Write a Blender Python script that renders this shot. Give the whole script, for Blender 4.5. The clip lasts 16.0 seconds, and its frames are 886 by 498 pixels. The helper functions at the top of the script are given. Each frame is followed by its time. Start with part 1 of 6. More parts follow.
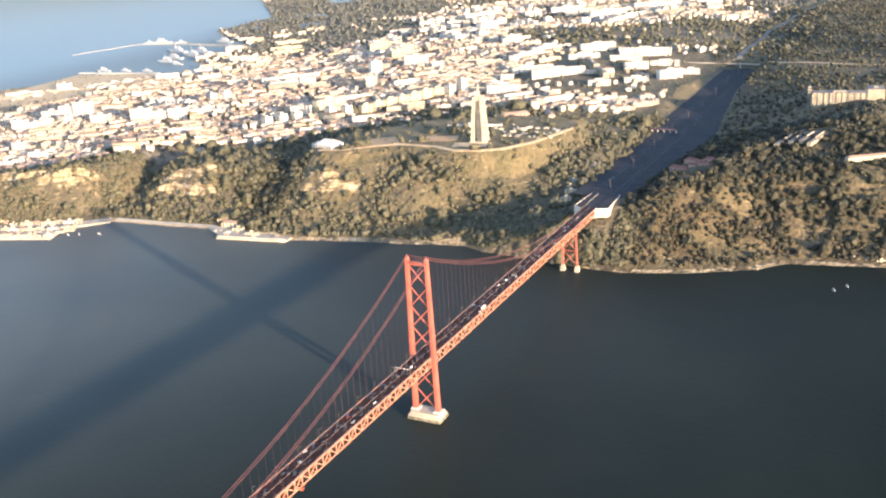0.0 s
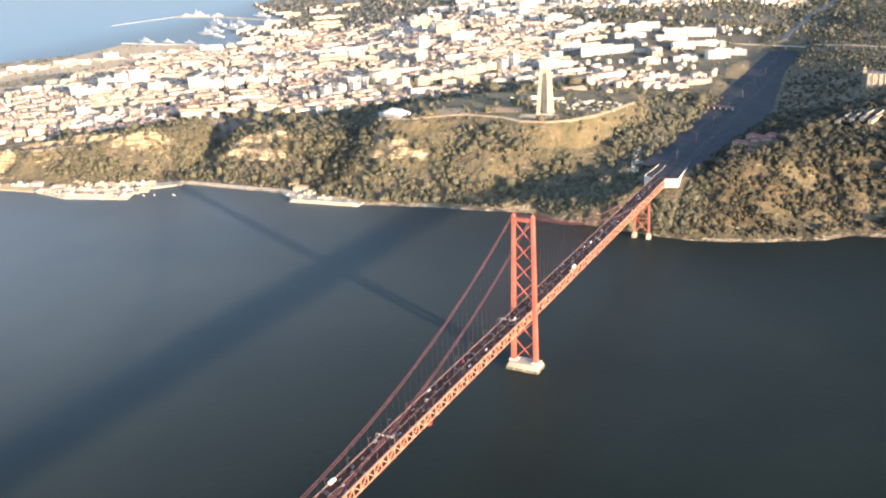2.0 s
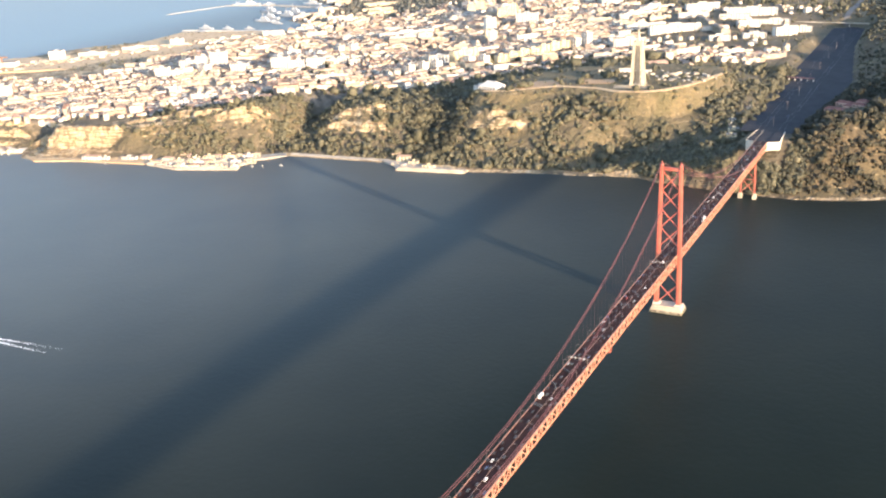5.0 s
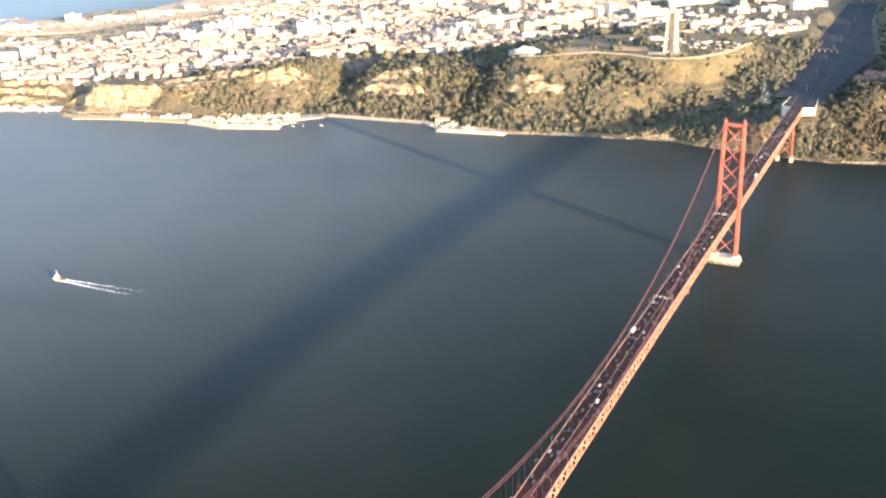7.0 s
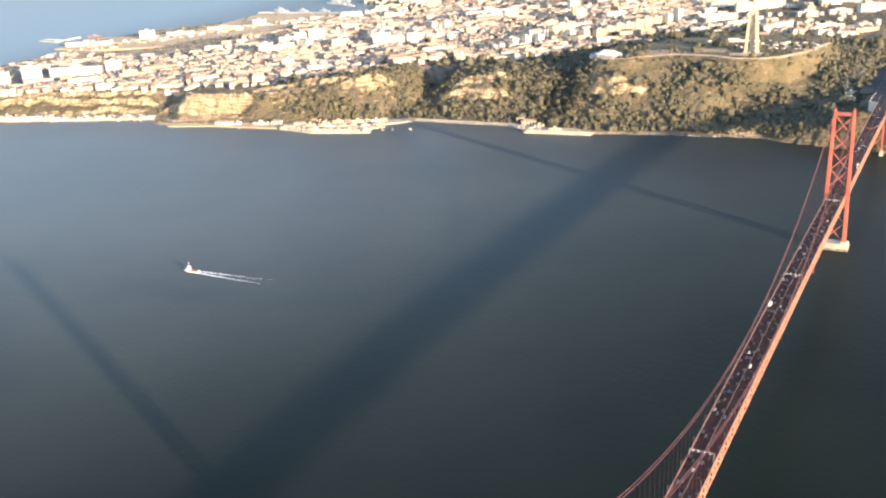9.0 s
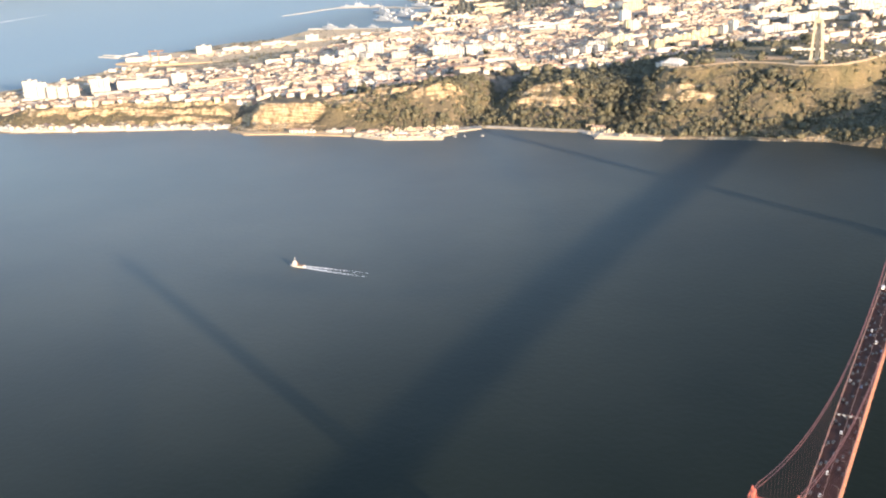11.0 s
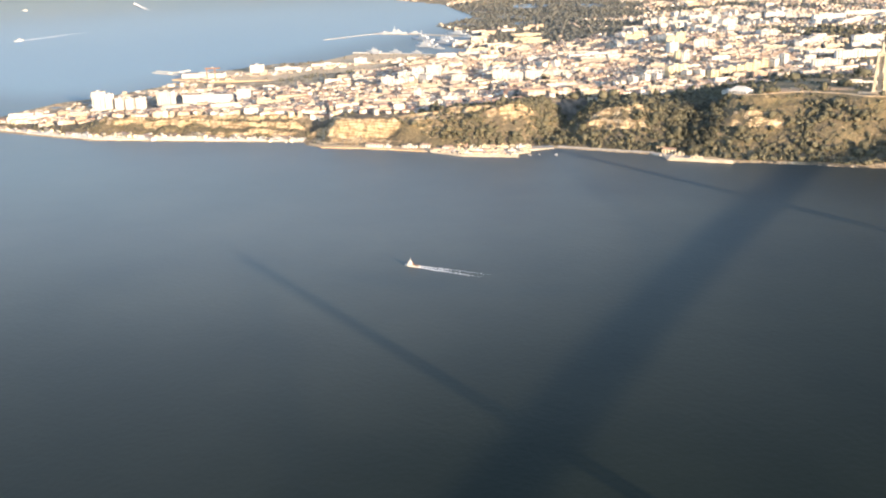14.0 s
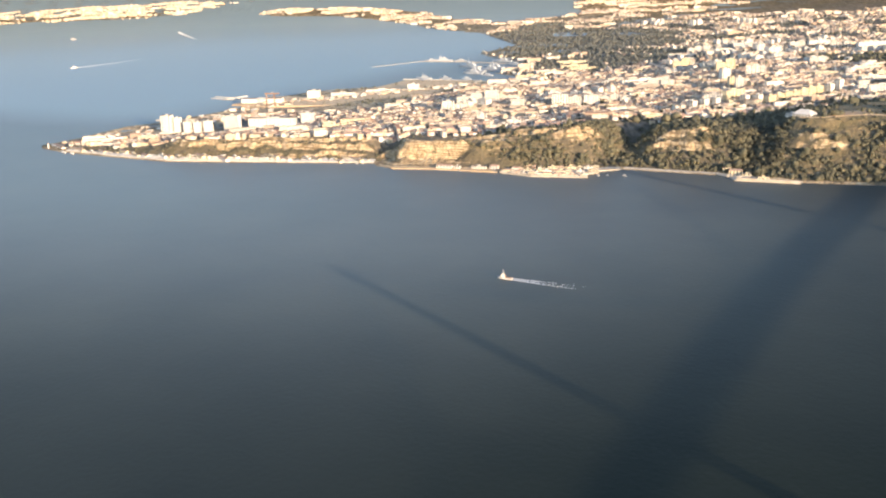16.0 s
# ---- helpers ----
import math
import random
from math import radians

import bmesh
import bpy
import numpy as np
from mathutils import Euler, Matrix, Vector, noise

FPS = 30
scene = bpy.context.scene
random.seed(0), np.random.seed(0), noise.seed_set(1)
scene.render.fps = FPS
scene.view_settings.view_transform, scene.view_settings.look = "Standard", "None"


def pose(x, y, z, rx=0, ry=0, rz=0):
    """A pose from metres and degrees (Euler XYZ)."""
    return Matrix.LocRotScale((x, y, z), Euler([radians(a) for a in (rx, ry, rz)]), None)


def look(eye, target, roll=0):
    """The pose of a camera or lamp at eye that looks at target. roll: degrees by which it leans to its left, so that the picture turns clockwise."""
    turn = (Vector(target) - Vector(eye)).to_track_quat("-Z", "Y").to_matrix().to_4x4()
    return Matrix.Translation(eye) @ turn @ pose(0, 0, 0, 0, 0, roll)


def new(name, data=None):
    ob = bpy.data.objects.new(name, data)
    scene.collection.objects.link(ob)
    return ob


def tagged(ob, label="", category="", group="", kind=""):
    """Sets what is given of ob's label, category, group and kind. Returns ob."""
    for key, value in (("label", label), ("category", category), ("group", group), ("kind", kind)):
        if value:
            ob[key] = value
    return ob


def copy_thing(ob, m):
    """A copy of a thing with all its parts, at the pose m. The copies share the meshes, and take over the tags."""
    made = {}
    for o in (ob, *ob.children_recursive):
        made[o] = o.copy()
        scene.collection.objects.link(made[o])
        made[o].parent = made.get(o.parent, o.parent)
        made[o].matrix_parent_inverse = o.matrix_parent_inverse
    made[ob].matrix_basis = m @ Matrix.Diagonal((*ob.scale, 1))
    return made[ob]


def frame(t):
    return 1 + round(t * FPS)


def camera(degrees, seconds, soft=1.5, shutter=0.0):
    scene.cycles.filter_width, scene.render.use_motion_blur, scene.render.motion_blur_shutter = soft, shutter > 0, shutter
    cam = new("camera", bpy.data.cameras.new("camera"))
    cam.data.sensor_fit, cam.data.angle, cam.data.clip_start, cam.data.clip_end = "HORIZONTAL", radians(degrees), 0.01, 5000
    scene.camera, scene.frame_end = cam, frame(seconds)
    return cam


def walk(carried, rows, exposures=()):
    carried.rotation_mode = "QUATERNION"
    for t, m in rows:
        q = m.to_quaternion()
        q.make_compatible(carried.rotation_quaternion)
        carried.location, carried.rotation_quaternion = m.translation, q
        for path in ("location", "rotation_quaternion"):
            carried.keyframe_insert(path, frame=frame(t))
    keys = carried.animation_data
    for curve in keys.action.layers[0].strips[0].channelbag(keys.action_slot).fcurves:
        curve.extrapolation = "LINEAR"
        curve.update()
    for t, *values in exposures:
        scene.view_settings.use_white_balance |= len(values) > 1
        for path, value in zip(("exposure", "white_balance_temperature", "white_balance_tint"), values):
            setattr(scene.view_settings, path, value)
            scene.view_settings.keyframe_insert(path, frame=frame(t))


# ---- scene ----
cam = camera(47.97, 16.0, 2.15)
PATH = [
    (0.0, 488.0, -876.4, 554.7, 26.25, -19.51, 3.36),
    (0.5, 469.4, -902.9, 553.8, 26.39, -19.55, 3.01),
    (1.0, 450.9, -929.2, 553.0, 26.41, -20.02, 2.56),
    (1.5, 432.6, -955.7, 552.0, 26.60, -20.49, 2.36),
    (2.0, 414.4, -982.3, 550.3, 26.95, -20.44, 2.28),
    (2.5, 396.0, -1009.2, 547.6, 27.50, -20.09, 2.86),
    (3.0, 377.8, -1036.0, 544.6, 27.67, -19.69, 3.38),
    (3.5, 359.9, -1062.5, 541.4, 27.52, -20.08, 3.46),
    (4.0, 342.0, -1088.8, 538.3, 27.43, -20.45, 3.20),
    (6.5, 243.8, -1220.4, 522.4, 27.13, -21.35, 2.38),
    (7.0, 225.7, -1247.6, 519.9, 26.58, -21.98, 1.74),
    (7.5, 207.8, -1275.0, 517.3, 26.64, -21.83, 1.60),
    (8.0, 189.7, -1302.5, 514.7, 27.09, -21.75, 1.88),
    (8.5, 171.3, -1329.6, 512.0, 27.65, -21.22, 2.37),
    (9.0, 153.0, -1356.4, 509.2, 28.14, -20.93, 2.92),
    (9.5, 135.2, -1383.0, 506.6, 28.91, -20.24, 3.39),
    (10.0, 117.7, -1409.8, 504.1, 29.45, -19.67, 3.82),
    (12.5, 25.4, -1542.0, 493.5, 28.52, -19.91, 2.07),
    (13.0, 6.6, -1568.4, 492.4, 28.73, -19.54, 1.64),
    (13.5, -12.2, -1595.0, 491.2, 29.07, -18.96, 1.50),
    (14.0, -30.6, -1621.8, 489.6, 29.37, -17.83, 1.63),
    (14.5, -48.3, -1648.6, 488.1, 29.72, -16.78, 1.89),
    (15.0, -64.9, -1675.6, 486.9, 29.97, -16.38, 1.95),
    (15.5, -80.5, -1702.8, 486.2, 29.99, -16.35, 1.67),
    (16.0, -95.3, -1730.2, 485.9, 30.70, -16.13, 1.74),
]
EXPOSURE = 1.95
SCALE = 0.59  # the world's metres to those of the place; everything below is written in the place's own metres
walk(cam, [(t, pose(SCALE * x, SCALE * y, SCALE * z, 90 + pitch, roll, yaw)) for t, x, y, z, yaw, pitch, roll in PATH], [(t, EXPOSURE + e, k - 20.0, 17.0) for t, e, k in ((0.0, 0.04, 6480.0), (1.75, 0.08, 6480.0), (3.2, 0.0, 6520.0), (4.0, -0.02, 6540.0), (7.0, 0.34, 6600.0), (8.5, 0.16, 6600.0), (10.0, -0.24, 6620.0), (12.5, 0.16, 6660.0), (13.5, 0.02, 6700.0), (14.0, -0.13, 6720.0), (15.0, -0.36, 6720.0), (16.0, -0.38, 6720.0))])

# ---- light: low evening sun from the west and a clear sky ----
SUN_UP = radians(9.2)
SUN_ROUND = radians(116.3)
world = bpy.data.worlds.new("sky")
scene.world = world
world.use_nodes = True
wn = world.node_tree.nodes
sky = wn.new("ShaderNodeTexSky")
sky.sky_type = "NISHITA"
sky.sun_disc = False
sky.sun_elevation = SUN_UP
sky.sun_rotation = SUN_ROUND
sky.altitude = 100.0
sky.air_density = 1.0
sky.dust_density = 0.75
sky.ozone_density = 1.7
wn["Background"].inputs["Strength"].default_value = 0.15
world.node_tree.links.new(sky.outputs["Color"], wn["Background"].inputs["Color"])
sun_data = bpy.data.lights.new("sun", "SUN")
sun_data.energy = 3.4
sun_data.angle = radians(1.0)
sun_data.color = (1.0, 0.775, 0.505)
to_sun = Vector((math.sin(SUN_ROUND) * math.cos(SUN_UP), math.cos(SUN_ROUND) * math.cos(SUN_UP), math.sin(SUN_UP)))
sun = new("sun", sun_data)
sun.matrix_world = look(to_sun * 900, (0, 0, 0))


# ---- materials ----
def nodes_of(name):
    m = bpy.data.materials.new(name)
    m.use_nodes = True
    return m, m.node_tree.nodes, m.node_tree.links, m.node_tree.nodes["Principled BSDF"]


def mixed(nodes, links, fac, a, b):
    mix = nodes.new("ShaderNodeMix")
    mix.data_type = "RGBA"
    for k, v in ((0, fac), (6, a), (7, b)):
        if hasattr(v, "is_linked"):
            links.new(v, mix.inputs[k])
        elif k == 0:
            mix.inputs[k].default_value = v
        else:
            mix.inputs[k].default_value = (*v, 1)
    return mix.outputs[2]


def noise_of(nodes, links, scale, detail=4.0, low=0.35, high=0.65, space="Object"):
    co = nodes.new("ShaderNodeTexCoord")
    tex = nodes.new("ShaderNodeTexNoise")
    tex.inputs["Scale"].default_value, tex.inputs["Detail"].default_value = scale, detail
    links.new(co.outputs[space], tex.inputs["Vector"])
    rng = nodes.new("ShaderNodeMapRange")
    rng.inputs["From Min"].default_value, rng.inputs["From Max"].default_value = low, high
    links.new(tex.outputs["Fac"], rng.inputs["Value"])
    return rng.outputs["Result"]


def bumped(nodes, links, bsdf, height, distance, strength=1.0):
    bump = nodes.new("ShaderNodeBump")
    bump.inputs["Distance"].default_value, bump.inputs["Strength"].default_value = distance, strength
    links.new(height, bump.inputs["Height"])
    links.new(bump.outputs["Normal"], bsdf.inputs["Normal"])


def surface(name, a, b, scale=0.2, rough=0.8, metal=0.0, fine=2.0, relief=0.0, per_piece=0.0):
    """A matt surface whose colour wanders between a and b at two scales, with a little relief."""
    m, n, l, p = nodes_of(name)
    big = noise_of(n, l, scale)
    small = noise_of(n, l, scale * fine * 4, 2.0, 0.3, 0.7)
    c = mixed(n, l, big, a, b)
    dark = tuple(0.72 * k for k in a)
    half = n.new("ShaderNodeMath")
    half.operation = "MULTIPLY"
    half.inputs[1].default_value = 0.45
    l.new(small, half.inputs[0])
    c = mixed(n, l, half.outputs[0], c, dark)
    if per_piece:
        info = n.new("ShaderNodeObjectInfo")
        hsv = n.new("ShaderNodeHueSaturation")
        rng = n.new("ShaderNodeMapRange")
        rng.inputs["To Min"].default_value, rng.inputs["To Max"].default_value = 1 - per_piece, 1 + per_piece
        l.new(info.outputs["Random"], rng.inputs["Value"])
        l.new(rng.outputs["Result"], hsv.inputs["Value"])
        l.new(c, hsv.inputs["Color"])
        c = hsv.outputs["Color"]
    l.new(c, p.inputs["Base Color"])
    p.inputs["Roughness"].default_value, p.inputs["Metallic"].default_value = rough, metal
    if relief:
        bumped(n, l, p, small, relief)
    return m


def island_surface(name, colours, rough=0.85, relief=0.0, scale=0.3):
    """For many joined pieces: each takes one of the colours by chance, with dirt over it."""
    m, n, l, p = nodes_of(name)
    geo = n.new("ShaderNodeNewGeometry")
    ramp = n.new("ShaderNodeValToRGB")
    ramp.color_ramp.interpolation = "CONSTANT"
    els = ramp.color_ramp.elements
    els[0].position, els[0].color = 0.0, (*colours[0], 1)
    els[1].position, els[1].color = 1.0 / len(colours), (*colours[1], 1)
    for k, c in enumerate(colours[2:], 2):
        e = els.new(k / len(colours))
        e.color = (*c, 1)
    l.new(geo.outputs["Random Per Island"], ramp.inputs["Fac"])
    dirt = noise_of(n, l, scale, 5.0, 0.35, 0.8)
    half = n.new("ShaderNodeMath")
    half.operation = "MULTIPLY"
    half.inputs[1].default_value = 0.35
    l.new(dirt, half.inputs[0])
    mul = n.new("ShaderNodeMix")
    mul.data_type, mul.blend_type = "RGBA", "MULTIPLY"
    l.new(half.outputs[0], mul.inputs[0])
    l.new(ramp.outputs["Color"], mul.inputs[6])
    mul.inputs[7].default_value = (0.45, 0.4, 0.34, 1)
    l.new(mul.outputs[2], p.inputs["Base Color"])
    p.inputs["Roughness"].default_value = rough
    if relief:
        bumped(n, l, p, dirt, relief)
    return m


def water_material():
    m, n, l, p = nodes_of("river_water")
    painted_tone = noise_of(n, l, 0.004, 3.0, 0.3, 0.7)
    # sky reflection and vignette are painted into the water's colour by place
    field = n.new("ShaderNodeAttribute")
    field.attribute_name = "painted_tone"
    deep = mixed(n, l, painted_tone, (0.008, 0.0125, 0.0095), (0.014, 0.0190, 0.0140))
    bright_tone = mixed(n, l, painted_tone, (0.096, 0.112, 0.117), (0.119, 0.133, 0.131))
    # pale sky sheen and haze painted over the far and eastern water
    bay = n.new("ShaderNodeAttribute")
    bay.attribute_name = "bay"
    c = mixed(n, l, field.outputs["Fac"], deep, bright_tone)
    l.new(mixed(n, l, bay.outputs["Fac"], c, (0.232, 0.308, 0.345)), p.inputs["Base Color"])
    p.inputs["IOR"].default_value = 1.33
    p.inputs["Specular IOR Level"].default_value = 0.07
    p.inputs["Roughness"].default_value = 0.41
    co = n.new("ShaderNodeTexCoord")
    a, b = n.new("ShaderNodeTexNoise"), n.new("ShaderNodeTexNoise")
    for tex, s in ((a, 0.12), (b, 0.02)):
        tex.inputs["Scale"].default_value, tex.inputs["Detail"].default_value = s, 6.0
        l.new(co.outputs["Object"], tex.inputs["Vector"])
    add = n.new("ShaderNodeMath")
    l.new(a.outputs["Fac"], add.inputs[0])
    l.new(b.outputs["Fac"], add.inputs[1])
    bumped(n, l, p, add.outputs[0], 0.8, 0.25)
    return m


def ground_material():
    """Scrub, dry grass, bare sandy rock and town ground, told apart by fields on the sheet."""
    m, n, l, p = nodes_of("hill_ground")

    def field(name):
        a = n.new("ShaderNodeAttribute")
        a.attribute_name = name
        return a.outputs["Fac"]

    scrub = mixed(n, l, noise_of(n, l, 0.03, 6.0), (0.092, 0.080, 0.056), (0.165, 0.135, 0.090))
    brown = mixed(n, l, noise_of(n, l, 0.04, 6.0), (0.054, 0.040, 0.025), (0.105, 0.076, 0.044))
    scrub = mixed(n, l, field("west"), scrub, brown)
    grass = mixed(n, l, noise_of(n, l, 0.02, 8.0), (0.108, 0.097, 0.050), (0.215, 0.164, 0.090))
    rock = mixed(n, l, noise_of(n, l, 0.09, 8.0), (0.48, 0.36, 0.21), (0.74, 0.60, 0.40))
    # beds in the rock
    co = n.new("ShaderNodeTexCoord")
    flat = n.new("ShaderNodeMapping")
    flat.inputs["Scale"].default_value = (0.022, 0.022, 0.42)
    l.new(co.outputs["Object"], flat.inputs["Vector"])
    beds = n.new("ShaderNodeTexNoise")
    beds.inputs["Scale"].default_value, beds.inputs["Detail"].default_value = 1.0, 6.0
    l.new(flat.outputs["Vector"], beds.inputs["Vector"])
    band = n.new("ShaderNodeMapRange")
    band.inputs["From Min"].default_value, band.inputs["From Max"].default_value = 0.42, 0.62
    l.new(beds.outputs["Fac"], band.inputs["Value"])
    rock = mixed(n, l, band.outputs["Result"], rock, (0.25, 0.175, 0.10))
    # runs of rain down the faces
    runs = n.new("ShaderNodeMapping")
    runs.inputs["Scale"].default_value = (0.16, 0.16, 0.012)
    l.new(co.outputs["Object"], runs.inputs["Vector"])
    streak = n.new("ShaderNodeTexNoise")
    streak.inputs["Scale"].default_value, streak.inputs["Detail"].default_value = 1.0, 3.0
    l.new(runs.outputs["Vector"], streak.inputs["Vector"])
    wet = n.new("ShaderNodeMapRange")
    wet.inputs["From Min"].default_value, wet.inputs["From Max"].default_value, wet.inputs["To Max"].default_value = 0.5, 0.62, 0.6
    l.new(streak.outputs["Fac"], wet.inputs["Value"])
    rock = mixed(n, l, wet.outputs["Result"], rock, (0.19, 0.13, 0.072))
    town = mixed(n, l, noise_of(n, l, 0.05, 6.0, 0.4, 0.6), (0.10, 0.088, 0.070), (0.25, 0.21, 0.165))
    c = mixed(n, l, field("dry"), scrub, grass)
    c = mixed(n, l, field("town"), c, town)
    torn = n.new("ShaderNodeMapping")
    torn.inputs["Scale"].default_value = (0.05, 0.05, 0.30)
    l.new(co.outputs["Object"], torn.inputs["Vector"])
    shreds = n.new("ShaderNodeTexNoise")
    shreds.inputs["Scale"].default_value, shreds.inputs["Detail"].default_value = 1.0, 8.0
    l.new(torn.outputs["Vector"], shreds.inputs["Vector"])
    tear = n.new("ShaderNodeMapRange")
    tear.inputs["From Min"].default_value, tear.inputs["From Max"].default_value = 0.32, 0.68
    l.new(shreds.outputs["Fac"], tear.inputs["Value"])
    tear = tear.outputs["Result"]
    edge = n.new("ShaderNodeMath")
    edge.operation = "MULTIPLY_ADD"
    edge.inputs[1].default_value, edge.inputs[2].default_value = 0.8, -0.36
    l.new(tear, edge.inputs[0])
    worn = n.new("ShaderNodeMath")
    l.new(field("rock"), worn.inputs[0])
    l.new(edge.outputs[0], worn.inputs[1])
    bare = n.new("ShaderNodeMapRange")
    bare.inputs["From Min"].default_value, bare.inputs["From Max"].default_value = 0.28, 0.55
    l.new(worn.outputs[0], bare.inputs["Value"])
    c = mixed(n, l, bare.outputs["Result"], c, rock)
    fine = noise_of(n, l, 0.35, 4.0, 0.3, 0.7)
    half = n.new("ShaderNodeMath")
    half.operation = "MULTIPLY"
    half.inputs[1].default_value = 0.4
    l.new(fine, half.inputs[0])
    c = mixed(n, l, half.outputs[0], c, (0.075, 0.062, 0.038))
    l.new(c, p.inputs["Base Color"])
    p.inputs["Roughness"].default_value = 0.95
    bumped(n, l, p, noise_of(n, l, 0.12, 6.0, 0.2, 0.8), 2.5)
    return m


def leaf_material(name, a, b):
    m, n, l, p = nodes_of(name)
    geo = n.new("ShaderNodeNewGeometry")
    c = mixed(n, l, geo.outputs["Random Per Island"], a, b)
    c = mixed(n, l, noise_of(n, l, 0.5, 3.0), c, tuple(0.6 * k for k in a))
    l.new(c, p.inputs["Base Color"])
    p.inputs["Roughness"].default_value = 0.8
    return m


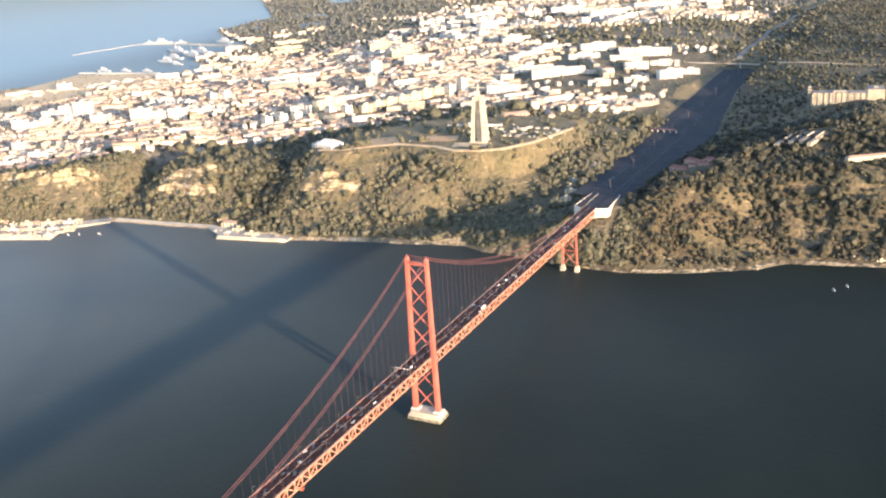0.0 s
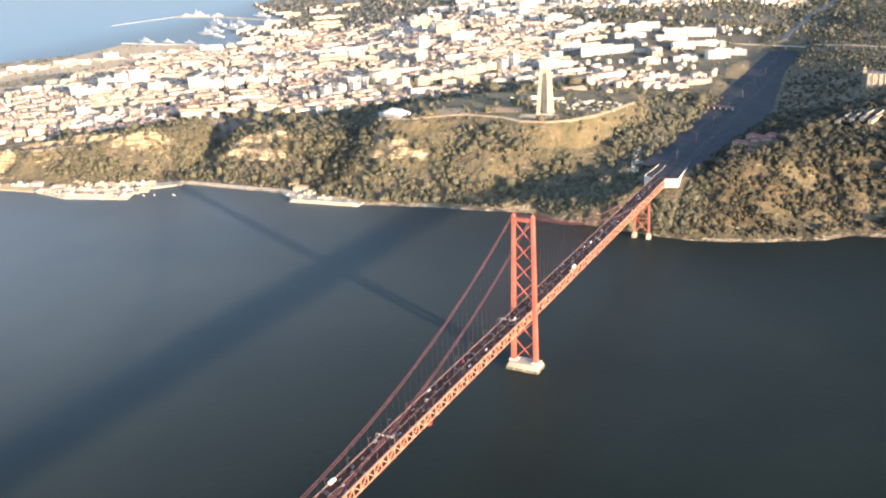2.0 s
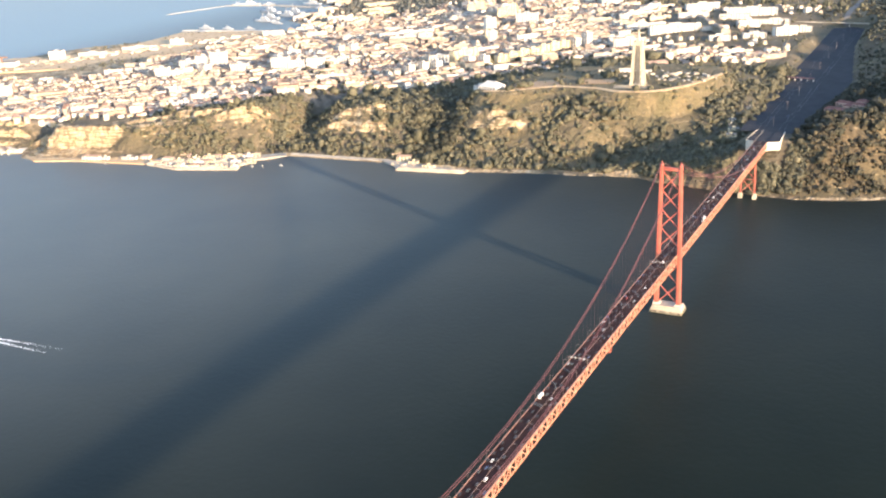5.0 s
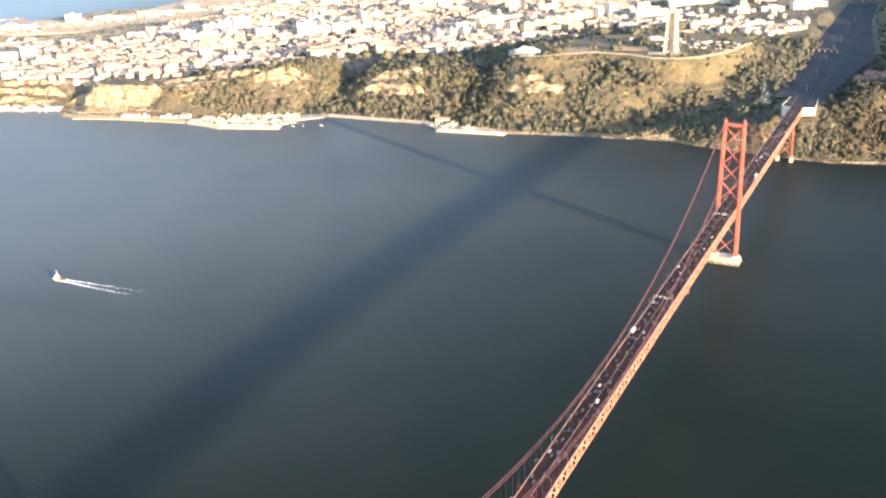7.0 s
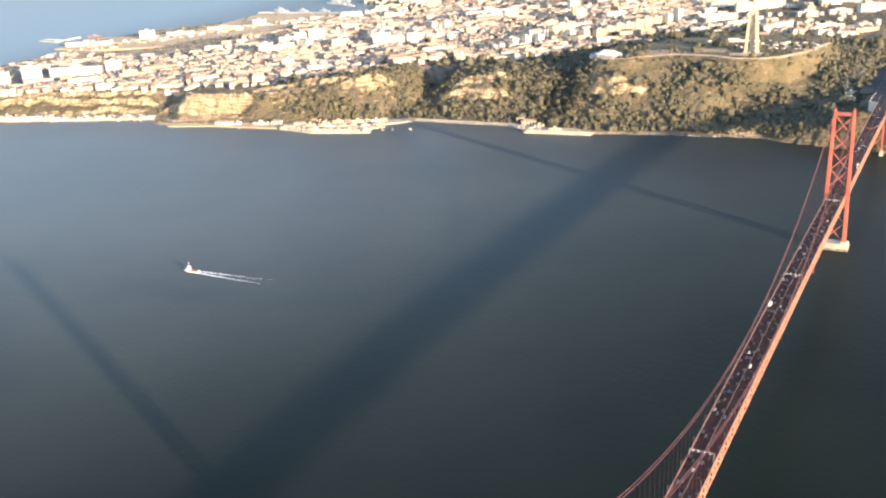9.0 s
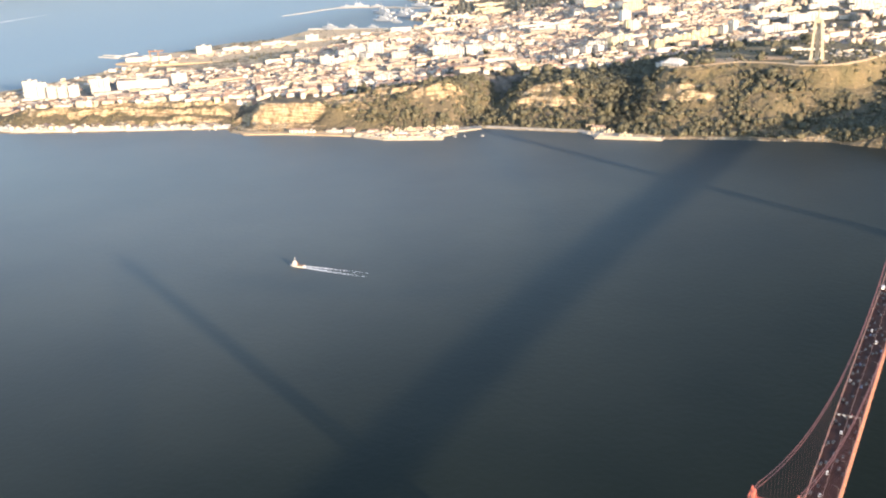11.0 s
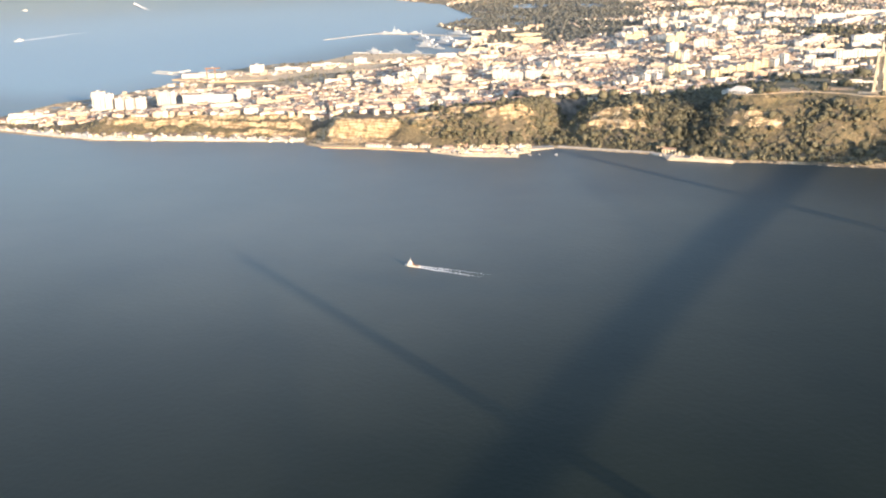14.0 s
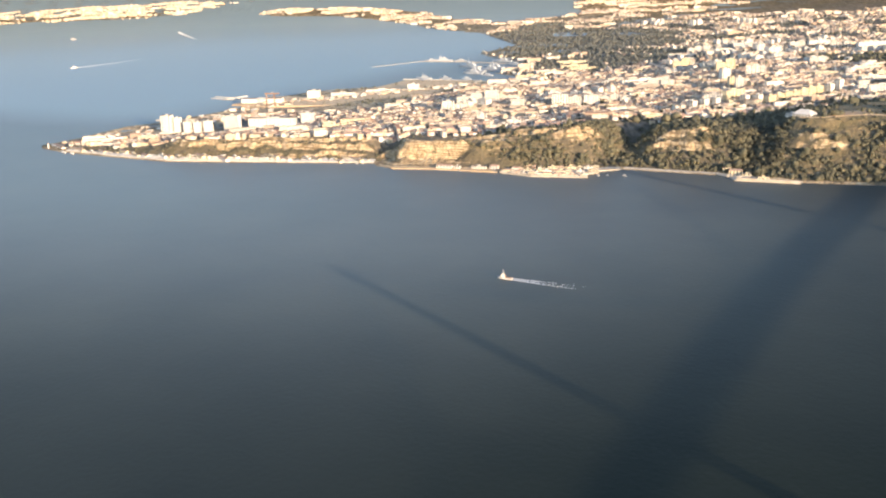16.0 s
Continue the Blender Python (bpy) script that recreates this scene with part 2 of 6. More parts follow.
M = {
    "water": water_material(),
    "ground": ground_material(),
    "red": surface("red_bridge_paint", (0.44, 0.115, 0.085), (0.52, 0.165, 0.12), 0.05, 0.55, 0.0, 4.0, 0.01),
    # bridge red lightened for the low sun's glare on the truss
    "red_sunlit": surface("sunlit_truss_paint", (0.54, 0.235, 0.155), (0.64, 0.32, 0.22), 0.08, 0.55, 0.0, 4.0, 0.01),
    "cable": surface("cable_paint", (0.125, 0.048, 0.050), (0.17, 0.068, 0.070), 0.1, 0.6),
    "monument": surface("weathered_monument_concrete", (0.44, 0.385, 0.29), (0.56, 0.50, 0.39), 0.05, 0.9, 0.0, 3.0, 0.05),
    "concrete": surface("pale_concrete", (0.62, 0.56, 0.47), (0.75, 0.70, 0.60), 0.08, 0.85, 0.0, 3.0, 0.05),
    "old_concrete": surface("stained_concrete", (0.40, 0.35, 0.28), (0.58, 0.52, 0.43), 0.06, 0.9, 0.0, 3.0, 0.08),
    "asphalt": surface("asphalt", (0.040, 0.042, 0.050), (0.055, 0.056, 0.064), 0.05, 0.85, 0.0, 4.0),
    "deck_road": surface("rust_stained_bridge_asphalt", (0.044, 0.023, 0.021), (0.066, 0.036, 0.032), 0.05, 0.85, 0.0, 4.0),
    "old_asphalt": surface("worn_asphalt", (0.13, 0.125, 0.12), (0.19, 0.18, 0.17), 0.06, 0.9, 0.0, 4.0),
    "stain": surface("wet_stained_concrete", (0.10, 0.085, 0.06), (0.42, 0.37, 0.28), 0.25, 0.8, 0.0, 3.0, 0.1),
    "rail": surface("faded_rail_paint", (0.22, 0.145, 0.135), (0.30, 0.21, 0.195), 0.1, 0.6),
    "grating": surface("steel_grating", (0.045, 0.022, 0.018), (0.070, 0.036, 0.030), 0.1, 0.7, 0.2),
    "line": surface("worn_road_paint", (0.22, 0.22, 0.21), (0.34, 0.34, 0.32), 0.5, 0.7),
    "white": surface("white_render", (0.62, 0.585, 0.53), (0.72, 0.69, 0.635), 0.1, 0.85, 0.0, 3.0, 0.0, 0.08),
    "cream": surface("cream_render", (0.66, 0.55, 0.36), (0.74, 0.64, 0.45), 0.1, 0.85, 0.0, 3.0, 0.0, 0.08),
    "stone": surface("weathered_facade", (0.33, 0.285, 0.225), (0.44, 0.39, 0.31), 0.08, 0.9, 0.0, 4.0, 0.05),
    "pink": surface("rose_render", (0.55, 0.36, 0.28), (0.62, 0.44, 0.35), 0.1, 0.85, 0.0, 3.0, 0.0, 0.08),
    "tile": surface("terracotta_tiles", (0.32, 0.215, 0.165), (0.43, 0.315, 0.25), 0.15, 0.85, 0.0, 3.0, 0.05, 0.15),
    "red_tile": surface("red_roof_tiles", (0.25, 0.105, 0.085), (0.32, 0.15, 0.12), 0.15, 0.85, 0.0, 3.0, 0.05, 0.15),
    "flat_roof": surface("roof_felt", (0.21, 0.185, 0.165), (0.32, 0.285, 0.25), 0.1, 0.9, 0.0, 3.0, 0.03, 0.2),
    "glass": surface("dark_window_glass", (0.03, 0.035, 0.045), (0.05, 0.055, 0.06), 0.3, 0.15),
    "steel": surface("galvanised_steel", (0.45, 0.45, 0.44), (0.55, 0.55, 0.54), 0.4, 0.5, 0.6),
    "lamp_grey": surface("weathered_lamp_steel", (0.20, 0.16, 0.15), (0.28, 0.23, 0.21), 0.4, 0.6, 0.3),
    "tyre": surface("tyre_rubber", (0.02, 0.02, 0.02), (0.03, 0.03, 0.03), 1.0, 0.9),
    "foam": surface("wake_foam", (0.80, 0.81, 0.81), (0.88, 0.88, 0.88), 0.3, 0.7),
    "sand": surface("beach_sand", (0.54, 0.385, 0.225), (0.65, 0.485, 0.31), 0.05, 0.95, 0.0, 4.0, 0.1),
    "earth": surface("bare_brown_earth", (0.42, 0.265, 0.145), (0.52, 0.345, 0.20), 0.04, 0.95, 0.0, 4.0, 0.1),
    "rust": surface("rusty_steel", (0.22, 0.12, 0.07), (0.33, 0.20, 0.12), 0.1, 0.8),
    "grey": surface("ship_grey", (0.42, 0.44, 0.46), (0.52, 0.54, 0.55), 0.1, 0.6),
    "leaf": leaf_material("dark_leaves", (0.086, 0.087, 0.056), (0.190, 0.172, 0.108)),
    "pine": leaf_material("pine_needles", (0.031, 0.035, 0.022), (0.088, 0.078, 0.048)),
    # distance haze is put into the leaf colour of the far woods
    "leaf_hazed": leaf_material("hazed_leaves", (0.118, 0.124, 0.108), (0.190, 0.188, 0.164)),
    "bark": surface("pine_bark", (0.10, 0.07, 0.045), (0.17, 0.12, 0.08), 0.8, 0.95, 0.0, 3.0, 0.05),
    "scrub": leaf_material("brown_scrub", (0.043, 0.040, 0.025), (0.108, 0.086, 0.050)),
    "leaf_dry": leaf_material("olive_leaves", (0.098, 0.098, 0.064), (0.215, 0.190, 0.120)),
    "houses": island_surface("town_walls", [(0.70, 0.65, 0.57), (0.52, 0.44, 0.34), (0.64, 0.58, 0.49), (0.44, 0.33, 0.25), (0.56, 0.51, 0.45), (0.58, 0.49, 0.35), (0.36, 0.31, 0.26), (0.50, 0.43, 0.34)]),
    "roofs": island_surface("town_roofs", [(0.30, 0.19, 0.14), (0.25, 0.155, 0.115), (0.34, 0.24, 0.18), (0.30, 0.265, 0.23), (0.38, 0.29, 0.23), (0.23, 0.18, 0.15)]),
}
for key in ("deck_road", "grating", "asphalt"):
    M[key].node_tree.nodes["Principled BSDF"].inputs["Specular IOR Level"].default_value = 0.12
CAR_PAINTS = [surface("car_paint_" + n, c, tuple(min(1, 1.15 * k) for k in c), 0.5, 0.3) for n, c in (
    ("white", (0.75, 0.75, 0.74)), ("silver", (0.42, 0.43, 0.44)), ("black", (0.02, 0.02, 0.023)), ("graphite", (0.07, 0.075, 0.08)), ("blue", (0.05, 0.08, 0.17)), ("red", (0.32, 0.035, 0.03)))]


# ---- mesh helpers ----
class Shape:
    """Gathers vertices and faces for one mesh."""

    def __init__(self):
        self.v, self.f = [], []

    def add(self, verts, faces):
        k = len(self.v)
        self.v.extend(verts)
        self.f.extend([tuple(i + k for i in f) for f in faces])
        return self

    def prism(self, ring, z0, z1, top=1.0, shift=(0, 0)):
        """An upright prism over a ring of (x, y); top scales the upper ring about its middle."""
        n = len(ring)
        cx, cy = sum(p[0] for p in ring) / n, sum(p[1] for p in ring) / n
        v = [(x, y, z0) for x, y in ring] + [(cx + (x - cx) * top + shift[0], cy + (y - cy) * top + shift[1], z1) for x, y in ring]
        f = [(i, (i + 1) % n, n + (i + 1) % n, n + i) for i in range(n)] + [tuple(range(n - 1, -1, -1)), tuple(range(n, 2 * n))]
        return self.add(v, f)

    def box(self, x0, x1, y0, y1, z0, z1, top=1.0):
        return self.prism([(x0, y0), (x1, y0), (x1, y1), (x0, y1)], z0, z1, top)

    def beam(self, p, q, w, h):
        """A bar of section w across and h deep from p to q."""
        p, q = Vector(p), Vector(q)
        d = (q - p).normalized()
        side = d.cross(Vector((0, 0, 1)))
        side = side.normalized() if side.length > 1e-4 else Vector((1, 0, 0))
        up = side.cross(d)
        c = [side * (a * w / 2) + up * (b * h / 2) for a, b in ((-1, -1), (1, -1), (1, 1), (-1, 1))]
        v = [tuple(p + k) for k in c] + [tuple(q + k) for k in c]
        return self.add(v, [(0, 1, 5, 4), (1, 2, 6, 5), (2, 3, 7, 6), (3, 0, 4, 7), (3, 2, 1, 0), (4, 5, 6, 7)])

    def tube(self, points, r, n=6):
        rings = []
        for i, p in enumerate(points):
            a, b = Vector(points[max(0, i - 1)]), Vector(points[min(len(points) - 1, i + 1)])
            d = (b - a).normalized()
            s = d.cross(Vector((0, 0, 1)))
            s = s.normalized() if s.length > 1e-4 else Vector((1, 0, 0))
            u = s.cross(d)
            rings.append([tuple(Vector(p) + s * (r * math.cos(2 * math.pi * k / n)) + u * (r * math.sin(2 * math.pi * k / n))) for k in range(n)])
        v = [c for ring in rings for c in ring]
        f = [(i * n + k, i * n + (k + 1) % n, (i + 1) * n + (k + 1) % n, (i + 1) * n + k) for i in range(len(points) - 1) for k in range(n)]
        f += [tuple(range(n - 1, -1, -1)), tuple(range(len(v) - n, len(v)))]
        return self.add(v, f)

    def mesh(self, name, material=None):
        me = bpy.data.meshes.new(name)
        me.from_pydata(self.v, [], self.f)
        if material:
            me.materials.append(material)
        return me


def thing(name, label, category, at=(0, 0, 0), turn=0.0, group="", kind=""):
    ob = new(name)
    ob.empty_display_size = 1.0
    ob.matrix_basis = pose(*at, 0, 0, turn)
    return tagged(ob, label, category, group, kind)


def part(name, shape, material, parent, label="", kind="", smooth=False):
    me = shape if isinstance(shape, bpy.types.Mesh) else shape.mesh(name, material)
    if smooth:
        me.shade_smooth()
    ob = new(name, me)
    ob.parent = parent
    return tagged(ob, label, kind=kind)


def piece(name, me, parent, at=(0, 0, 0), turn=0.0):
    ob = new(name, me)
    ob.parent = parent
    ob.matrix_basis = pose(*at, 0, 0, turn)
    return ob


def solid(name, shape, material, label, category, kind="", group="", smooth=False):
    me = shape.mesh(name, material)
    if smooth:
        me.shade_smooth()
    return tagged(new(name, me), label, category, group, kind)


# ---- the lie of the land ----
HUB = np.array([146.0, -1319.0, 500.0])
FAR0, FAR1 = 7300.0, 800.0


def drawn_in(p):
    """Beyond FAR0 all is shrunk, with its sizes, along sight lines from HUB, mid camera path, to close the view."""
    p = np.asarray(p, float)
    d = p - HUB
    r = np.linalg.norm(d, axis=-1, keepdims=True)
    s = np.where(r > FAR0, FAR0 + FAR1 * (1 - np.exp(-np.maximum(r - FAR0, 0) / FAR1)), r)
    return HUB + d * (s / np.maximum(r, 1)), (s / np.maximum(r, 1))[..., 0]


# river shore, from west to east: x and y
SHORE = np.array([(3000, 900), (1200, 780), (600, 655), (438, 634), (301, 608), (266, 572), (160, 521), (79, 499), (26, 499), (-169, 526), (-208, 541),
                  (-325, 516), (-369, 513), (-516, 478), (-690, 486), (-924, 470), (-985, 420), (-1090, 360), (-1250, 328), (-1351, 300), (-1440, 268), (-1495, 276),
                  (-1523, 303), (-1773, 208), (-2050, 112), (-2254, 100), (-2450, 100), (-2560, 118)], float)
# the bay behind the town, from the cape round to the far shore
BAY = np.array([(-2610, 160), (-2600, 245), (-2640, 500), (-2590, 620), (-2560, 1000), (-2640, 1240), (-2560, 1500), (-2430, 1640), (-2420, 1850), (-2130, 1930),
                (-1890, 1985), (-2000, 2110), (-2190, 2220), (-2170, 2580), (-2480, 2800), (-2720, 3040), (-2760, 3560), (-3446, 4386), (-4149, 4800), (-4484, 5154),
                (-5859, 6030), (-6188, 6100), (-6813, 6020), (-7310, 6300), (-7900, 7100), (-7000, 7600), (-5600, 6900), (-4350, 5750), (-3813, 5529), (-3700, 6600), (-5000, 9000), (-9000, 15000), (-14000, 30000)], float)
LAND = np.vstack([SHORE, BAY, [(9000, 30000), (9000, 900)]])
# the low land across the bay
ACROSS = np.array([(-9300, 4700), (-8657, 5277), (-8257, 5737), (-8500, 6500), (-10500, 9500), (-60000, 9000), (-60000, -30000), (-16000, 1500), (-9300, 4700)], float)


def to_line(px, py, line):
    best = np.full(px.shape, 1e9)
    for (ax, ay), (bx, by) in zip(line[:-1], line[1:]):
        ux, uy = bx - ax, by - ay
        k = np.clip(((px - ax) * ux + (py - ay) * uy) / (ux * ux + uy * uy), 0, 1)
        best = np.minimum(best, np.hypot(px - ax - k * ux, py - ay - k * uy))
    return best


def inside(px, py, poly):
    r = np.zeros(px.shape, bool)
    for (ax, ay), (bx, by) in zip(poly, np.roll(poly, -1, 0)):
        cross = (ay > py) != (by > py)
        with np.errstate(divide="ignore", invalid="ignore"):
            r ^= cross & (px < (bx - ax) * (py - ay) / (by - ay) + ax)
    return r


def ease(k):
    k = np.clip(k, 0, 1)
    return k * k * (3 - 2 * k)


def waves(x, y, size, seed):
    """Smooth hills and hollows between -1 and 1, from a few crossed waves."""
    rng = np.random.default_rng(seed)
    s = np.zeros(np.shape(x))
    for k in range(7):
        a, ph, w = rng.uniform(0, math.pi), rng.uniform(0, 6.3), rng.uniform(0.6, 1.7) * 2 * math.pi / size
        s = s + np.sin((x * math.cos(a) + y * math.sin(a)) * w + ph + 1.3 * np.sin((y * math.cos(a) - x * math.sin(a)) * w * 0.6 + ph * 2))
    return s / 4.0


def along(x, table):
    t = np.array(sorted(table))
    return np.interp(x, t[:, 0], t[:, 1])


BRINK = [(600, 100), (214, 96), (100, 90), (60, 66), (-60, 56), (-160, 58), (-220, 78), (-300, 108), (-450, 108), (-560, 104), (-660, 82), (-720, 84), (-800, 84), (-890, 80), (-960, 66),
         (-1020, 82), (-1060, 85), (-1150, 78), (-1300, 54), (-1500, 51), (-1620, 46), (-1900, 42), (-2100, 38), (-2200, 16), (-2350, 6), (-2600, 4)]
RUN = [(600, 230), (214, 190), (60, 100), (-60, 90), (-160, 110), (-220, 150), (-300, 190), (-450, 190), (-560, 175), (-680, 150), (-800, 105), (-880, 140), (-960, 190), (-1020, 100), (-1060, 92), (-1150, 90), (-1300, 65),
       (-1480, 88), (-1530, 130), (-1620, 110), (-1900, 95), (-2100, 80), (-2600, 60)]
BACK = [(-2700, 4), (-2300, 9), (-2000, 26), (-1600, 44), (-1300, 56), (-1000, 68), (-700, 78), (-400, 88), (-100, 78), (150, 104), (600, 112), (1500, 105), (4000, 100)]


# bare scarps: from x, to x, metres inland, height of the step
SCARPS = [(-1235, -1075, 112, 15), (-1105, -1010, 96, 16), (-1060, -1000, 82, 11), (-900, -735, 84, 15), (-880, -755, 106, 14), (-575, -445, 120, 10), (-560, -470, 138, 9), (-1540, -1290, 60, 24), (-2110, -1830, 82, 17), (-1850, -1560, 76, 13), (-1330, -1150, 118, 14), (-1980, -1590, 108, 11), (-1800, -1570, 46, 10)]


def road_z(y):
    return 72.0 - (np.clip(y, 583, 2600) - 583) * 0.0038


HILLTOP = np.array([(-600, 690), (-570, 660), (-510, 668), (-430, 718), (-349, 718), (-300, 698), (-250, 708), (-210, 735), (-172, 795), (-148, 880), (-135, 930), (-160, 1010), (-300, 1020), (-480, 940), (-600, 800), (-600, 690)], float)


def plateau(x, y):
    """Metres within the edge of the monument's hilltop, negative outside."""
    d = to_line(x, y, HILLTOP)
    return np.where(inside(x, y, HILLTOP[:-1]), d, -d)


def plaza_shade_edge(y):
    """How far the toll road's asphalt reaches to the west, widened over the hill's shade."""
    return np.interp(y, (600, 700, 841, 981, 1137, 1275, 1604, 1900), (34, 44, 58, 74, 84, 68, 36, 26))


def bump(x, y, cx, cy, sx, sy, h):
    return h * np.exp(-((x - cx) / sx) ** 2 - ((y - cy) / sy) ** 2)


def ground_z(x, y):
    x, y = np.asarray(x, float), np.asarray(y, float)
    land = inside(x, y, LAND) | inside(x, y, ACROSS)
    d_river, d_bay = to_line(x, y, SHORE), np.minimum(to_line(x, y, BAY), to_line(x, y, ACROSS))
    d = np.where(land, np.minimum(d_river, d_bay), -np.minimum(d_river, d_bay))
    back = along(x, BACK) * (0.06 + 0.94 * ease((d_bay - 120) / 750))
    back = back * (1 - 0.45 * ease((y - 2200) / 1800)) + 9 * waves(x, y, 700, 3) * ease(d_bay / 900)
    back = back + bump(x, y, -330, 770, 230, 150, 34) + bump(x, y, 270, 1120, 200, 180, 34) + bump(x, y, 128, 735, 80, 120, 24)
    near = np.exp(-(np.maximum(d_river - along(x, RUN), 0) / 170.0) ** 2)
    top = along(x, BRINK) * near + back * (1 - near)
    k = np.clip((d - 14) / along(x + 14 * waves(x, y, 90, 5), RUN), 0, 1)
    cliff = ease((-x - 1270) / 50) * ease((1570 + x) / 50)
    rise = (1 - cliff) * (0.35 * k + 0.65 * ease(k)) + cliff * (0.42 * ease(k / 0.6) + 0.58 * ease((k - 0.60) / 0.22))
    steep = ease((x + 270) / 80) * ease((40 - x) / 30)
    rise = rise * (1 - steep) + steep * k ** 0.6
    top = top + 13 * ease((-2800 - x) / 500) * ease(d / 260)
    h = np.clip(d / 14, -2.5, 1) * 2.6 + rise * (top - 2.6)
    h = h + rise * (1 - rise) * 4 * (5.5 * waves(x, y, 120, 7) + 2.2 * waves(x, y, 45, 8)) * (d > 14)
    # the quarry face and gullies
    h = h - bump(x, y, -1545, 385, 30, 70, 26) * rise - bump(x, y, -968, 640, 42, 120, 34) * rise - bump(x, y, -640, 590, 52, 95, 30) * rise - bump(x, y, -250, 600, 60, 70, 3) * rise - bump(x, y, -990, 712, 40, 58, 22) - bump(x, y, -845, 800, 62, 26, 13)
    # scarps of bare rock: the rise gathers into a step
    for x0, x1, d0, step in SCARPS:
        on = ease((x - x0) / 22) * ease((x1 - x) / 22)
        line = d0 + 9 * waves(x, y, 130, 17) + 4 * waves(x, y, 40, 18)
        h = h + on * step * (ease((d - line + 4) / 9) - ease((d - line + 45) / 90))
    # the motorway's cutting behind the anchorage
    zr = road_z(y)
    half = np.where(y < 1900, np.where(x > 0, plaza_shade_edge(y), 48.0), 13.0)
    cut = ease((np.abs(x + np.where(y > 1900, (y - 1900) * 0.02, 0)) - half) / np.where((x > 0) & (y < 1700), 26, 42))
    cut = cut + (1 - cut) * ease((y - 1915) / 60)
    h = np.where(y > 575, zr - 0.6 + (h - zr + 0.6) * np.where(y > 620, cut, 1 - (1 - cut) * (y - 575) / 45), h)
    # the western hill falls evenly to the motorway behind its crest
    ramp = zr + 0.205 * (x - plaza_shade_edge(y)) + 2.0
    k = ease((x - plaza_shade_edge(y)) / 14) * ease((y - 700 - 0.25 * np.clip(x - 100, 0, 300)) / 70) * ease((1650 - y) / 200) * ease((430 - x) / 60)
    h = np.where(x > 0, h * (1 - k) + np.minimum(h, ramp) * k, h)
    # a shelf beside the anchorage
    y0 = np.interp(x, (-350, -301, -248, -193, -135, -66), (550, 566, 575, 575, 562, 542))
    y1 = np.interp(x, (-364, -319, -270, -216, -167, -122, -80), (587, 611, 627, 631, 642, 661, 688))
    u = (y - y0) / (y1 - y0)
    k = ease((u + 0.75) / 0.75) * ease((2.0 - u) / 1.0) * ease((x + 345) / 60) * ease((-24 - x) / 26)
    h = h * (1 - k) + (58.0 + 0.181 * x + 14 * u) * k
    # terraces: the monument's hilltop and the shipyard
    k = ease((plateau(x, y) + 26) / 36)
    h = h * (1 - k) + (117.6 - 6.0 * ease((-430 - x) / 150)) * k
    return np.where(land, h, np.clip(-np.abs(d) * 0.2, -90, -0.05)), d, rise


def stretch(fine0, fine1, step, low, high, grow):
    mid = list(np.arange(fine0, fine1 + 0.1, step))
    s, a = step, mid[-1]
    while a < high:
        s *= grow
        a += s
        mid.append(a)
    s, a = step, mid[0]
    while a > low:
        s *= grow
        a -= s
        mid.insert(0, a)
    return np.array(mid)


def sheet(name, xs, ys, height, material, label, category):
    gx, gy = np.meshgrid(xs, ys)
    z, fields = height(gx, gy)
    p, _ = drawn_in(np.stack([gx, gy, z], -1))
    ny, nx = gx.shape
    i = np.arange(ny * nx).reshape(ny, nx)
    quads = np.stack([i[:-1, :-1], i[:-1, 1:], i[1:, 1:], i[1:, :-1]], -1).reshape(-1, 4)
    me = bpy.data.meshes.new(name)
    me.vertices.add(ny * nx)
    me.vertices.foreach_set("co", p.reshape(-1))
    me.loops.add(quads.size)
    me.loops.foreach_set("vertex_index", quads.reshape(-1))
    me.polygons.add(len(quads))
    me.polygons.foreach_set("loop_start", np.arange(0, quads.size, 4))
    me.polygons.foreach_set("loop_total", np.full(len(quads), 4))
    me.update(calc_edges=True)
    for key, values in fields.items():
        me.attributes.new(key, "FLOAT", "POINT").data.foreach_set("value", values.reshape(-1).astype(np.float32))
    me.materials.append(material)
    me.shade_smooth()
    gz_y, gz_x = np.gradient(z, ys, xs)
    up = np.stack([-gz_x, -gz_y, np.ones(z.shape)], -1)
    if name == "water":
        # far off, normals lean towards HUB, lifting reflections clear of the drawn-up rim
        away = np.stack([gx - HUB[0], gy - HUB[1]], -1)
        r = np.linalg.norm(away, axis=-1, keepdims=True)
        up[..., :2] -= away / r * 0.12 * ease((r - 3500) / 3500)
    up /= np.linalg.norm(up, axis=-1, keepdims=True)
    me.normals_split_custom_set_from_vertices(up.reshape(-1, 3).tolist())
    return tagged(new(name, me), label, category, kind="structure")


# the town's edge towards the river hills: x and y
TOWN_EDGE = [(-2700, 150), (-2250, 190), (-2000, 228), (-1900, 290), (-1600, 382), (-1300, 495), (-1150, 580), (-1000, 700), (-900, 770), (-750, 880), (-600, 1010), (-450, 1120), (-300, 1190), (-150, 1250), (-90, 1330), (-60, 1560), (0, 1600), (100, 5000)]


